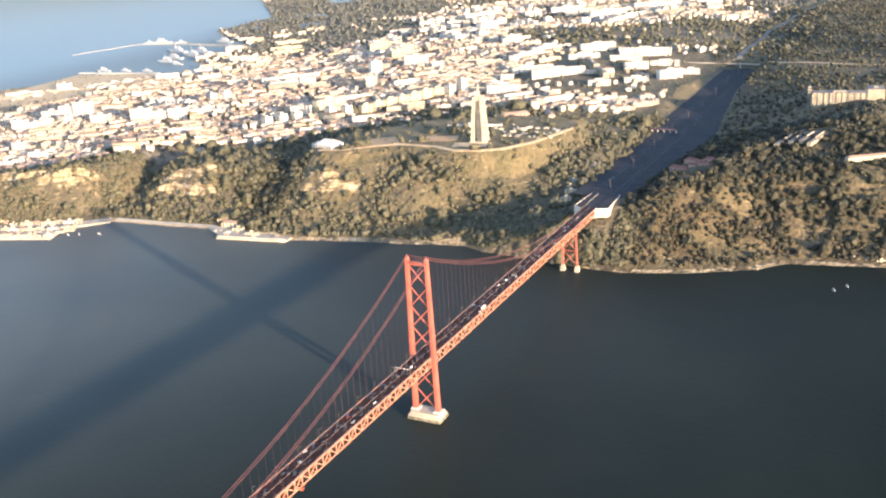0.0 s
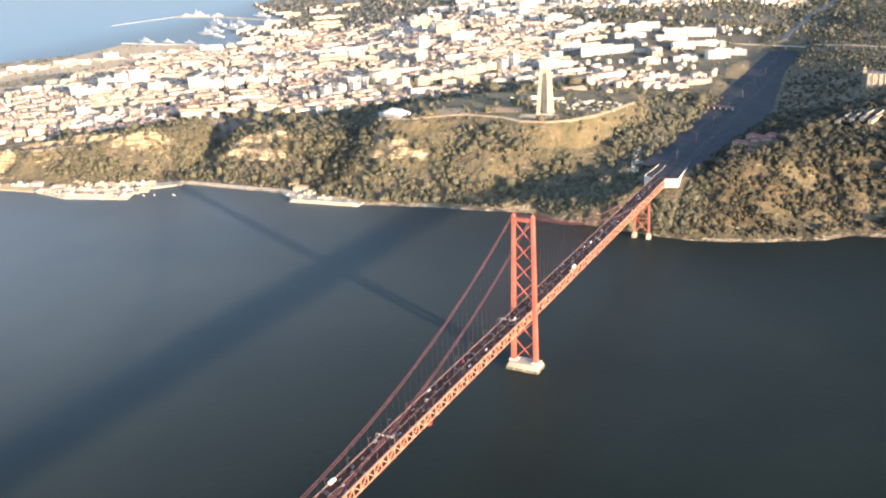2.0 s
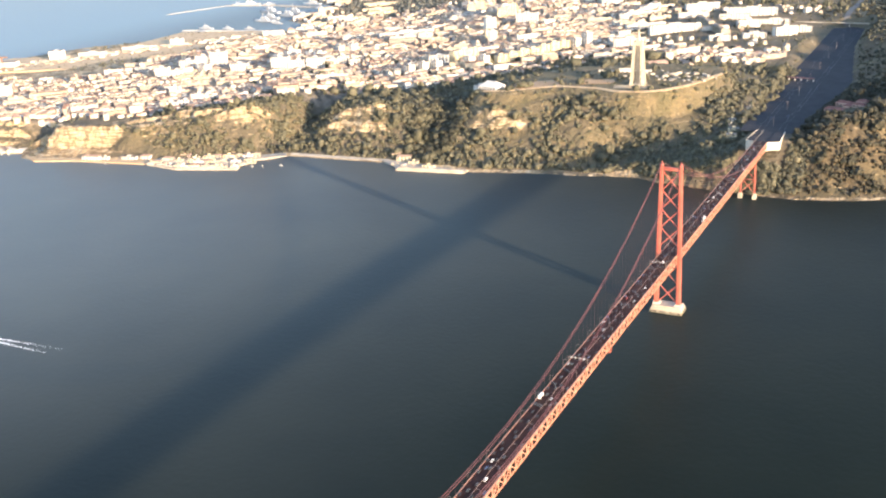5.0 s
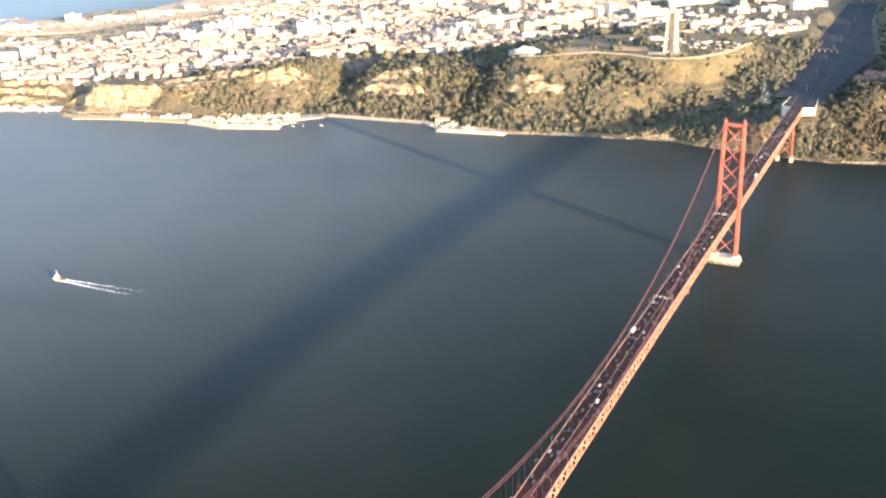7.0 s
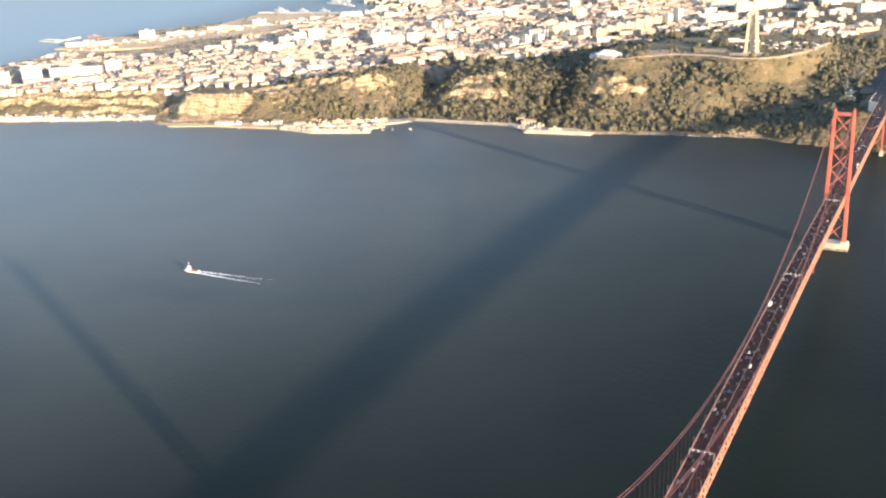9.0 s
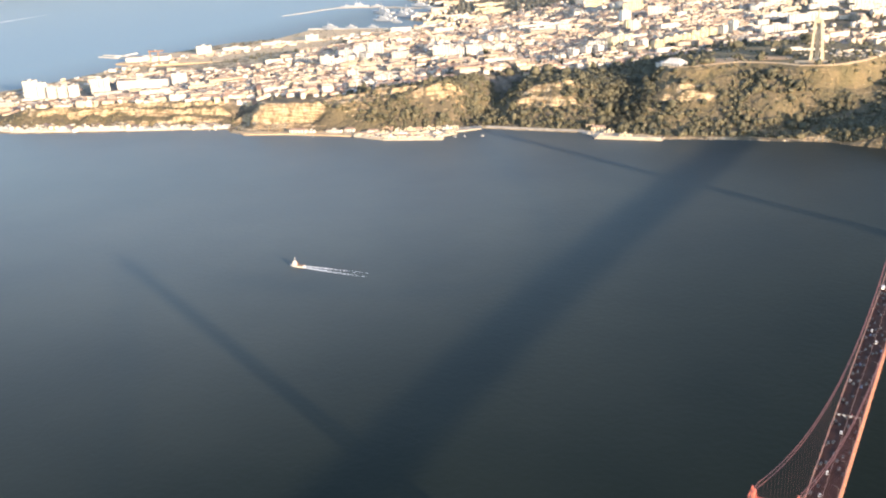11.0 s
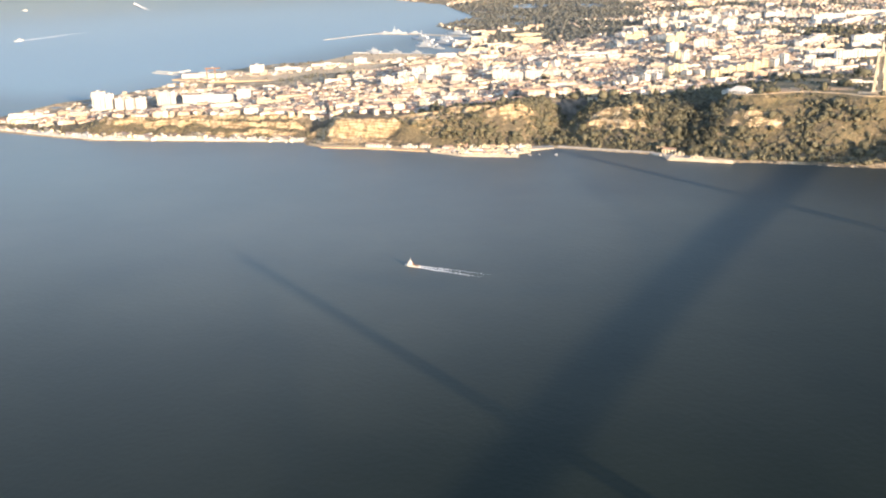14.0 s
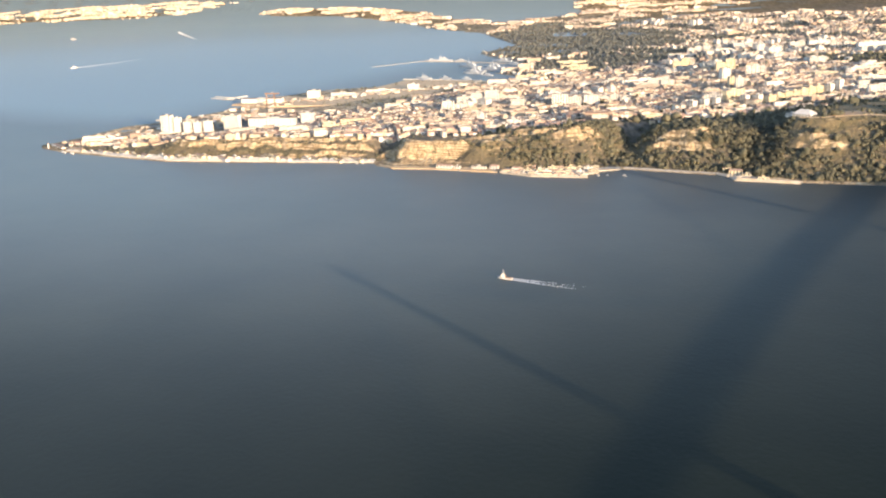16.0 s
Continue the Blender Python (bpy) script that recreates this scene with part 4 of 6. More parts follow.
KIND = ["white", "silver", "black", "dark grey", "dark blue", "dull red"]
first = {}
rng = random.Random(4)
LANES = [(-8.4, 0), (-5.0, 0), (-1.9, 0), (1.9, 180), (5.0, 180), (8.4, 180)]
count = 0
for x, turn in LANES:
    y = ANCHOR - rng.uniform(5, 40)
    while y > -SPAN + 30:
        k = rng.choices(range(8), (0.5, 0.7, 9, 8, 0.6, 0.4, 0.12, 0.1))[0]
        distant = y > -150 and k < 6
        k = k + 10 if distant else k
        if k not in first and distant:
            first[k] = car(CAR_PAINTS[k - 10], label=KIND[k - 10] + " car in traffic on the bridge", far=True)
            first[k].matrix_basis = pose(x, y, deck_z(y) + 0.05, 0, 0, turn)
        elif k not in first:
            first[k] = (car(CAR_PAINTS[k], label=KIND[k] + " car in traffic on the bridge") if k < 6 else
                        car(CAR_PAINTS[0], label="white delivery van on the bridge", van=True) if k == 6 else truck(CAR_PAINTS[0], "white box truck on the bridge"))
            first[k].matrix_basis = pose(x, y, deck_z(y) + 0.05, 0, 0, turn)
        else:
            copy_thing(first[k], pose(x, y, deck_z(y) + 0.05, 0, 0, turn))
        count += 1
        y -= (rng.uniform(7, 26) if x < 0 else rng.uniform(10, 48)) * (1.0 if y > -250 else 1.5)


# ---- roads on land ----
CANOPY_Y = 1117
def strip(path, width, lift, step=12.0):
    """A band laid along a line of (x, y) on the ground."""
    pts = []
    for (ax, ay), (bx, by) in zip(path[:-1], path[1:]):
        n = max(1, int(math.hypot(bx - ax, by - ay) / step))
        pts += [(ax + (bx - ax) * k / n, ay + (by - ay) * k / n) for k in range(n)]
    pts.append(path[-1])
    s, rows, m = Shape(), [], max(3, int(width / 7) + 1)
    for i, (x, y) in enumerate(pts):
        a, b = pts[max(0, i - 1)], pts[min(len(pts) - 1, i + 1)]
        d = Vector((b[0] - a[0], b[1] - a[1])).normalized()
        rows.append([(x + d.y * width * k, y - d.x * width * k) for k in np.linspace(-0.5, 0.5, m)])
    flat = np.array(rows).reshape(-1, 2)
    z = ground_z(flat[:, 0], flat[:, 1])[0].reshape(-1, m)
    v = [(x, y, z[i][k] + lift) for i, row in enumerate(rows) for k, (x, y) in enumerate(row)]
    v += [(x, y, z[i][k] - 2.0) for i, row in enumerate(rows) for k, (x, y) in enumerate(row)]
    n = m * len(rows)
    f = [(m * i + k, m * i + k + 1, m * i + k + m + 1, m * i + k + m) for i in range(len(rows) - 1) for k in range(m - 1)]
    f += [(n + m * i, m * i, m * i + m, n + m * i + m) for i in range(len(rows) - 1)]
    f += [(m * i + m - 1, n + m * i + m - 1, n + m * i + 2 * m - 1, m * i + 2 * m - 1) for i in range(len(rows) - 1)]
    return s.add(v, f)


def level(y0, y1, x0, x1, lift):
    s = Shape()
    ys = np.linspace(y0, y1, 24)
    v = [(x, y, float(road_z(y)) + lift) for y in ys for x in (x0, x1)]
    return s.add(v, [(2 * i, 2 * i + 1, 2 * i + 3, 2 * i + 2) for i in range(23)])


def tarmac():
    # the west side also lays asphalt over ground that is only in shade
    ys = np.linspace(650, 1905, 80)
    v = [(x, y, float(road_z(y))) for y in ys for x in (-52.0, float(plaza_shade_edge(y)) + 3)]
    return Shape().add(v, [(2 * i, 2 * i + 1, 2 * i + 3, 2 * i + 2) for i in range(79)])


motorway = solid("road", tarmac(), M["asphalt"], "dark asphalt motorway in a cutting behind the bridge, widened over shaded ground", "road", "structure")
for x in (-22, -14, 14, 22):
    part("lane_line", level(650, 1890, x - 0.09, x + 0.09, 0.08), M["line"], motorway)
part("median_kerb", level(650, 1900, -0.4, 0.4, 0.4), M["asphalt"], motorway)
solid("hill_road", strip([(52, 1868), (135, 1790), (240, 1768), (357, 1752), (520, 1740)], 8, 0.5, 20.0), M["sand"], "pale dusty road across the wooded western hill", "road", "structure")
solid("road_south", strip([(-26, 1906), (-34, 2190), (-38, 2530), (-16, 2793), (0, 3180)], 15, 0.8, 30.0), M["old_asphalt"], "asphalt motorway running south through woods", "road", "structure")
solid("access_road", strip([(-571, 674), (-512, 681), (-432, 729), (-349, 729), (-300, 709), (-253, 719), (-217, 744), (-183, 800), (-160, 880), (-148, 930)], 10, 0.6), M["sand"],
      "pale dusty road round the monument's hilltop", "road", "structure")
solid("forecourt", strip([(-320, 748), (-250, 764)], 30, 0.35), M["sand"], "pale paved forecourt at the monument's foot", "pavement", "structure")
solid("bare_field", strip([(-530, 722), (-437, 764)], 62, 0.35), M["earth"], "bare brown earth field on the hilltop", "field", "structure")
solid("bare_field_south", strip([(-400, 775), (-335, 800)], 40, 0.35), M["earth"], "bare brown earth field on the hilltop", "field", "structure")
solid("quay_road", strip([(-700, 497), (-800, 488), (-925, 480)], 9, 0.7), M["old_concrete"], "narrow pale quayside road under the cliffs", "road", "structure")
solid("quay_road_east", strip([(-1530, 318), (-1640, 278), (-1773, 228), (-1900, 184), (-2050, 132), (-2250, 122), (-2450, 124)], 22, 1.6), M["concrete"], "pale quayside road under the cliffs", "road", "structure")

mast = thing("lamp_mast", "tall grey steel lighting mast beside the motorway", "street lamp", (0, 690, float(road_z(690))), group="masts along the motorway")
mast_pole = part("pole", Shape().tube([(0, 0, 0), (0, 0, 17)], 0.28, 6), M["lamp_grey"], mast)
part("lamp_arm", Shape().box(-2.6, 2.6, -0.2, 0.2, 16.8, 17.2), M["lamp_grey"], mast_pole)
for y in range(830, 1880, 140):
    copy_thing(mast, pose(0, y, float(road_z(y))))

over = thing("road_overpass", "pale concrete road overpass crossing the motorway", "bridge", (0, 1925, 0))
part("deck", Shape().beam((-230, 6, 76), (360, -50, 80), 8, 1.4), M["old_concrete"], over)
for k in range(9):
    x = -200 + 62 * k
    y, z = 6 - 56 * (x + 230) / 590, 75.2 + 4 * (x + 230) / 590
    part("column", Shape().box(x - 0.8, x + 0.8, y - 2, y + 2, 45, z - 0.6), M["concrete"], over)
for s in (-3.8, 3.8):
    part("parapet", Shape().beam((-230, 6 + s, 77.3), (360, -50 + s, 81.3), 0.3, 0.9), M["old_concrete"], over)

toll = thing("toll_canopy", "long dark red toll canopy across the motorway", "canopy", (0, CANOPY_Y, float(road_z(CANOPY_Y))), -6)
part("roof", Shape().box(-50, 8, -3.5, 3.5, 6.2, 7.4), M["cable"], toll)
for x in range(-46, 9, 13):
    part("column", Shape().box(x - 0.5, x + 0.5, -0.5, 0.5, 0, 6.2), M["concrete"], toll)
    part("booth", Shape().box(x - 1.2, x + 1.2, 1.0, 4.2, 0, 2.9), M["white"], toll)

# cars down on the motorway
for k, (x, y, turn) in enumerate([(-28, 690, 0), (-25, 705, 0), (-17, 760, 0), (-10, 835, 0), (-25, 905, 0), (10, 780, 180), (18, 870, 180), (-17, 1010, 0), (25, 1040, 180), (10, 1130, 180), (-10, 1190, 0), (18, 1280, 180), (-25, 1340, 0)]):
    copy_thing(first[12 + k % 3], pose(x, y, float(road_z(y)) + 0.05, 0, 0, turn))

# ---- the monument on the hill ----
mon = thing("monument_pedestal", "tall pale concrete pedestal of four tapering pillars on the hilltop", "monument", (-282, 785, 117.6), 8)
part("base", Shape().box(-16, 16, -16, 16, -1.5, 1.6), M["monument"], mon)
for sx in (-1, 1):
    for sy in (-1, 1):
        def corner(w, h, z):
            return [(sx * (w - h), sy * (w - h), z), (sx * w, sy * (w - h), z), (sx * w, sy * w, z), (sx * (w - h), sy * w, z)]
        s = Shape()
        lv = [corner(14.2, 6.0, 1.6), corner(11.6, 5.2, 45), corner(9.3, 4.7, 78), corner(8.8, 5.0, 83)]
        v = [p for ring in lv for p in ring]
        f = []
        for i in range(3):
            for k in range(4):
                q = (4 * i + k, 4 * i + (k + 1) % 4, 4 * i + 4 + (k + 1) % 4, 4 * i + 4 + k)
                f.append(q if sx * sy > 0 else q[::-1])
        part("pillar", s.add(v, f + [(12, 13, 14, 15)]), M["monument"], mon)
part("shaft", Shape().box(-4.2, 4.2, -4.2, 4.2, 1, 83, 0.9), M["old_concrete"], mon)
part("arch", Shape().box(-8.0, 8.0, -8.0, 8.0, 78, 83), M["monument"], mon)
part("platform", Shape().box(-8.8, 8.8, -8.8, 8.8, 83, 85).box(-5, 5, -5, 5, 85, 87.5, 0.9), M["monument"], mon)
fig = Shape().prism([(3.0 * math.cos(a), 2.4 * math.sin(a)) for a in np.linspace(0, 2 * math.pi, 13)[:-1]], 87.5, 102, 0.72)
fig.prism([(2.2 * math.cos(a), 1.7 * math.sin(a)) for a in np.linspace(0, 2 * math.pi, 13)[:-1]], 102, 105.5, 0.5)
fig.beam((-12.5, 0, 101.2), (12.5, 0, 101.2), 1.8, 2.0)
fig.prism([(1.5 * math.cos(a), 1.5 * math.sin(a)) for a in np.linspace(0, 2 * math.pi, 11)[:-1]], 105.5, 109.5, 0.8)
statue = solid("statue", fig, M["monument"], "pale stone statue with outspread arms on a tall pedestal", "statue")
statue.matrix_basis = pose(-282, 785, 117.6, 0, 0, 8)

# ---- buildings told apart one by one ----
def block(x, y, w, l, h, turn, wall="white", floors=0, label="", roof="flat_roof", name="apartment_block", base=None, pitched=False, group="apartment blocks of the town", ribs=0, balconies=False):
    """A building of w by l and h high, with storeys of recessed windows, a roof with an edge and a stair head."""
    z = (at_ground(x, y) if base is None else base) - 0.5
    b = thing(name, label, "building", (x, y, z), turn, group)
    floors = floors or max(1, int(h / 3.0))
    # stair towers and party walls stand proud of both long fronts
    a, c, front = max(w, l) / 2, min(w, l) / 2, []
    for k in range(ribs + 1 if ribs else 0):
        m, g = -a + k * 2 * a / ribs, 0.9 + 0.5 * (k % 2)
        u0, u1 = max(m - g, -a), min(m + g, a)
        front += [(u0, -c), (u0, -c - 1.6), (u1, -c - 1.6), (u1, -c)]
    front = front[1:-1] if front else [(-a, -c), (a, -c)]
    ring = front + [(-u, -v) for u, v in front]
    ring = ring if w >= l else [(-v, u) for u, v in ring]
    part("wall", Shape().prism(ring, -4, h), M[wall], b)
    if pitched:
        e, r = 0.6, min(w, l) * 0.28
        if w > l:
            v = [(-w / 2 - e, -l / 2 - e, h), (w / 2 + e, -l / 2 - e, h), (w / 2 + e, l / 2 + e, h), (-w / 2 - e, l / 2 + e, h), (-w / 2 + l / 3, 0, h + r), (w / 2 - l / 3, 0, h + r)]
            f = [(0, 1, 5, 4), (2, 3, 4, 5), (1, 2, 5), (3, 0, 4), (3, 2, 1, 0)]
        else:
            v = [(-w / 2 - e, -l / 2 - e, h), (w / 2 + e, -l / 2 - e, h), (w / 2 + e, l / 2 + e, h), (-w / 2 - e, l / 2 + e, h), (0, -l / 2 + w / 3, h + r), (0, l / 2 - w / 3, h + r)]
            f = [(0, 1, 4), (1, 2, 5, 4), (2, 3, 5), (3, 0, 4, 5), (3, 2, 1, 0)]
        part("roof", Shape().add(v, f), M["red_tile" if name == "house" else "white" if roof == "white" else "tile"], b)
    else:
        cover = part("roof", Shape().box(-w / 2 + 0.4, w / 2 - 0.4, -l / 2 + 0.4, l / 2 - 0.4, h, h + 0.3).box(-w / 2 - 0.3, w / 2 + 0.3, -l / 2 - 0.3, l / 2 + 0.3, h - 0.35, h + 0.02), M[roof], b)
        part("stair_head", Shape().box(-w * 0.12, w * 0.12, -l * 0.2, l * 0.2, h + 0.3, h + 2.8), M[wall], cover)
    long_x = w >= l
    bays = max(2, int(max(w, l) / 7.0))
    s = Shape()
    for k in range(min(bays, 12)):
        c = -max(w, l) / 2 + (k + 0.5) * max(w, l) / min(bays, 12)
        for i in range(floors):
            z0 = 0.9 + i * (h - 0.6) / floors
            for side in (-1, 1):
                if long_x:
                    s.box(c - 1.9, c + 1.9, side * l / 2 - 0.06, side * l / 2 + 0.06, z0, z0 + 1.6)
                else:
                    s.box(side * w / 2 - 0.06, side * w / 2 + 0.06, c - 1.9, c + 1.9, z0, z0 + 1.6)
    part("glazing", s, M["glass"], b, "dark window panes", "stuff")
    if h > 12 and balconies:
        # balconies on the long front, one slab a storey
        for i in range(1, floors):
            z0 = i * (h - 0.6) / floors + 0.3
            slab = part("balcony", Shape().box(-w / 2 - 1.2, -w / 2, -l * 0.4, l * 0.4, z0, z0 + 0.25) if not long_x else Shape().box(-w * 0.4, w * 0.4, -l / 2 - 1.2, -l / 2, z0, z0 + 0.25), M[wall], b)
            part("railing", Shape().box(-w / 2 - 1.2, -w / 2 - 1.05, -l * 0.4, l * 0.4, z0 + 0.25, z0 + 1.15) if not long_x else Shape().box(-w * 0.4, w * 0.4, -l / 2 - 1.2, -l / 2 - 1.05, z0 + 0.25, z0 + 1.15), M[wall], slab)
    return b


WB = "white rendered apartment block with dark windows"
YB = "cream rendered apartment slab with dark window bays"
# the long stepped slab behind the hilltop
for k in range(7):
    block(-748 + 15 * k, 1150 + 34 * k, 13, 34, 21 + 1.2 * (k % 3), -24, "cream", 7, YB, group="stepped slab of flats", ribs=4)
for x, y, h in ((-800, 1075, 27), (-770, 1098, 27), (-920, 985, 24), (-895, 1010, 24), (-870, 1034, 22), (-610, 1400, 38), (-630, 1370, 26)):
    block(x, y, 20, 20, h, -20, "white", 0, "white rendered tower block of flats", group="tower blocks of flats", balconies=True)
# long ribbed slabs round the monument's hill: ends of each front, depth and height
# the two in stone are greyed to stand for their shaded fronts
for x0, y0, x1, y1, dep, h, ribs, wall in ((-524, 1362, -450, 1400, 14, 28, 9, "white"), (-498, 1598, -378, 1677, 15, 24, 14, "white"), (-511, 2034, -425, 2105, 14, 27, 7, "white"), (-372, 1984, -228, 2010, 14, 25, 9, "white"),
                                           (-652, 1828, -632, 1940, 14, 20, 6, "white"), (-630, 1960, -610, 2073, 14, 20, 6, "white"), (-296, 1774, -243, 1812, 13, 21, 5, "white"), (-176, 1668, -129, 1720, 14, 26, 5, "white"),
                                           (-416, 1812, -352, 1700, 13, 20, 6, "stone"), (-344, 1690, -296, 1608, 13, 20, 5, "stone"), (-1335, 1532, -1213, 1657, 15, 20, 9, "white"), (-868, 1112, -838, 1194, 15, 31, 7, "cream"),
                                           (-914, 1080, -868, 1094, 14, 25, 5, "white"), (-980, 1784, -916, 1800, 22, 38, 5, "white"), (-1032, 1660, -1010, 1684, 20, 44, 3, "white"), (-928, 1458, -902, 1470, 18, 40, 3, "white"),
                                           (-966, 1520, -944, 1536, 18, 36, 3, "cream"), (-889, 2320, -855, 2393, 16, 26, 5, "white"), (-1100, 2585, -1067, 2668, 24, 40, 5, "white"), (-815, 3041, -700, 3150, 18, 26, 7, "white"),
                                           (-658, 2828, -589, 3059, 18, 26, 10, "white"), (-1069, 3278, -960, 3360, 18, 30, 6, "white"), (-1347, 2996, -1240, 3060, 18, 30, 6, "white"), (-740, 3420, -560, 3500, 18, 26, 8, "white"),
                                           (-2000, 2050, -1900, 2120, 16, 14, 6, "cream"), (-1960, 2200, -1850, 2280, 16, 14, 6, "cream"), (-1900, 2380, -1800, 2440, 16, 14, 6, "cream"), (-1990, 2480, -1890, 2560, 16, 14, 6, "cream"), (-2080, 2640, -1960, 2720, 16, 14, 6, "cream")):
    block((x0 + x1) / 2, (y0 + y1) / 2, math.hypot(x1 - x0, y1 - y0), dep, h, math.degrees(math.atan2(y1 - y0, x1 - x0)), wall, 0, "long %s slab of flats with ribbed fronts" % ("white" if wall == "white" else "cream" if wall == "cream" else "grey"), ribs=ribs, group="ribbed slabs of flats")
# white slabs between the monument and the motorway
for x, y, l, turn in ((-545, 1480, 60, -62), (-560, 1720, 90, -50), (-450, 1890, 90, -64), (-330, 1900, 90, -76), (-290, 1530, 55, -62), (-215, 1600, 60, -66), (-210, 1870, 80, -74), (-120, 1790, 45, -70)):
    block(x, y, 13, l, 16, turn, "white", 5, WB, group="white slabs of flats", ribs=max(3, int(l / 12)))
# large blocks in the old town: length, height and depth
BIG = [(-1637, 1060, 132, 48, 34), (-1466, 1007, 47, 35, 24), (-1291, 1038, 143, 36, 26), (-1194, 1109, 87, 24, 18), (-1651, 932, 74, 34, 22), (-1826, 1012, 43, 28, 22), (-1431, 709, 26, 28, 16), (-1285, 656, 73, 20, 16), (-1323, 597, 65, 13, 14), (-1164, 654, 82, 9, 14), (-1217, 1526, 130, 27, 18), (-1471, 1635, 114, 23, 18), (-1942, 2034, 115, 18, 18), (-1376, 2314, 70, 52, 26), (-1112, 2010, 70, 52, 26), (-1141, 2812, 110, 48, 22), (-837, 2282, 66, 31, 18), (-503, 3036, 89, 33, 16), (-1511, 3004, 110, 34, 18), (-1394, 3041, 90, 38, 18), (-904, 3132, 88, 34, 16), (-1086, 3116, 70, 31, 18)]
for x, y, w, h, dep in BIG:
    cream = x in (-1376, -1112)
    n = 1 if w < 60 else 2 if w < 85 else 3
    for k in range(n):
        a, c = (k + 0.5 - n / 2) * w / n, (4.0 if k % 2 else -3.0) if n > 1 else 0.0
        block(x + 0.906 * a - 0.423 * c, y + 0.423 * a + 0.906 * c, w / n - 1.0, dep * (1.0, 0.75, 0.9)[k], h * (0.82, 1.0, 0.66)[(k + int(-x)) % 3], 25, "cream" if cream else "white", 0,
              "large cream ribbed block of flats" if cream else "large white block rising over the town's houses", group="large blocks in the town", ribs=max(2, int(w / n / 12)))
# tall flats at the far side of the town
rng = random.Random(11)
for x, y, n in ((-1270, 2130, 5), (-1180, 2180, 4), (-1100, 2545, 7), (-1010, 2840, 8), (-720, 2860, 7), (-560, 3120, 7), (-1420, 2440, 4), (-2520, 5230, 8), (-2180, 5170, 8), (-1860, 5290, 7), (-1500, 3500, 5), (-1330, 3450, 5), (-1340, 2700, 5), (-1240, 3000, 4), (-1140, 2370, 4), (-1000, 3520, 5), (-1340, 1250, 5), (-1500, 1300, 5), (-1620, 1000, 5)):
    for k in range(n):
        block(x + rng.uniform(-70, 70), y + rng.uniform(-80, 80), rng.uniform(14, 20), rng.uniform(20, 46), rng.uniform(15, 30) * (1.5 if y > 5000 else 1), rng.choice((-30, 60, -20, 70)), "white", 0, WB, ribs=4)
# towers by the cape
for x, y, w, l, h in ((-2412, 470, 30, 26, 54), (-2384, 486, 16, 18, 46), (-2345, 490, 18, 24, 36), (-2318, 505, 18, 24, 34), (-2290, 520, 18, 24, 36), (-2240, 575, 46, 26, 47)):
    block(x, y, w, l, h, 20, "white", 0, "white rendered tower block of flats", group="tower blocks of flats", balconies=True, ribs=3)
block(-2140, 650, 150, 26, 28, 27, "white", 4, "long white rendered hall by the docks", name="warehouse", ribs=10)
block(-2035, 690, 36, 30, 38, 27, "white", 6, "white rendered block by the docks")
block(-2444, 275, 76, 20, 12, 48, "white", 3, "long white hall near the cape", name="warehouse", ribs=6)
for x, y, w, l, h in ((-2330, 260, 40, 14, 9), (-2380, 215, 46, 12, 7), (-2300, 180, 38, 12, 7), (-2480, 190, 30, 12, 6), (-2500, 330, 34, 14, 8), (-2250, 300, 40, 16, 10), (-2400, 380, 50, 16, 10), (-2200, 240, 36, 12, 7)):
    block(x, y, w, l, h, 22, "white", 0, "low white dock building near the cape", name="dock_building", pitched=h < 8, group="dock buildings at the cape")
# halls and houses on the hill beside the monument
block(-566, 704, 44, 34, 6, -12, "white", 2, "low white hall with a pale hipped roof on the hilltop", name="hall", roof="white", pitched=True)
block(-598, 716, 22, 18, 6, -12, "white", 1, "low white hall on the hilltop", name="hall")
for x, y, w, l, t in ((-335, 1085, 16, 60, -50), (-300, 1040, 14, 36, -50), (-360, 1050, 40, 14, -50), (-270, 1120, 14, 50, 35)):
    block(x, y, w, l, 9, t, "pink", 3, "rose-walled convent wing with a tiled roof", name="convent_wing", pitched=True)
for x, y, w, l, h, t in ((-66, 652, 18, 10, 8, 10), (-70, 690, 20, 11, 7, 10), (-62, 735, 12, 18, 6, 5), (-66, 812, 12, 16, 5, 0), (-84, 742, 14, 9, 5, 8), (-80, 716, 10, 14, 6, 8)):
    block(x, y, w, l, h, t, "stone" if l > 15 else "cream", 2, "small pale service building beside the motorway", name="service_building", roof="flat_roof", group="service buildings by the toll road")
for x, y, w, l, t in ((88, 812, 34, 14, -20), (112, 832, 14, 30, -20), (130, 820, 22, 14, -20), (100, 862, 30, 14, -20), (132, 852, 20, 13, -20)):
    block(x, y, w, l, 4.2, t, "pink", 1, "low house with a red tiled roof among trees", name="house", pitched=True, group="red-roofed houses in the trees")
# the large institution and the rows of sheds on the west hill
block(302, 1246, 104, 28, 29, 10, "stone", 6, base=111.0, label="large pale concrete institution building on the hill", name="institution_building", roof="flat_roof", ribs=9)
block(246, 1236, 6.5, 6.5, 43, 10, "stone", 8, base=108.0, label= "slim pale concrete tower beside the institution", name="stair_tower")
block(365, 1296, 32, 42, 25, 10, "stone", 6, base=116.0, label= "pale concrete wing of the institution", name="institution_wing")
for x, l, h, turn in ((250, 126, 3.6, -15), (267, 90, 2.4, -14), (283, 90, 2.4, -13), (300, 120, 3.6, -11)):
    block(x, 962, 7, l, h, turn, "stone", 1, roof="old_asphalt", label= "long low hut with a grey roof among trees", name="hut", pitched=False, group="rows of low huts")
block(-345, 900, 110, 8, 5, 14, "white", 1, "long low white wall building on the hilltop", name="hall")
block(385, 872, 70, 12, 9, 32, "cream", 2, "long cream two-storey building on the slope", name="long_house", pitched=True)

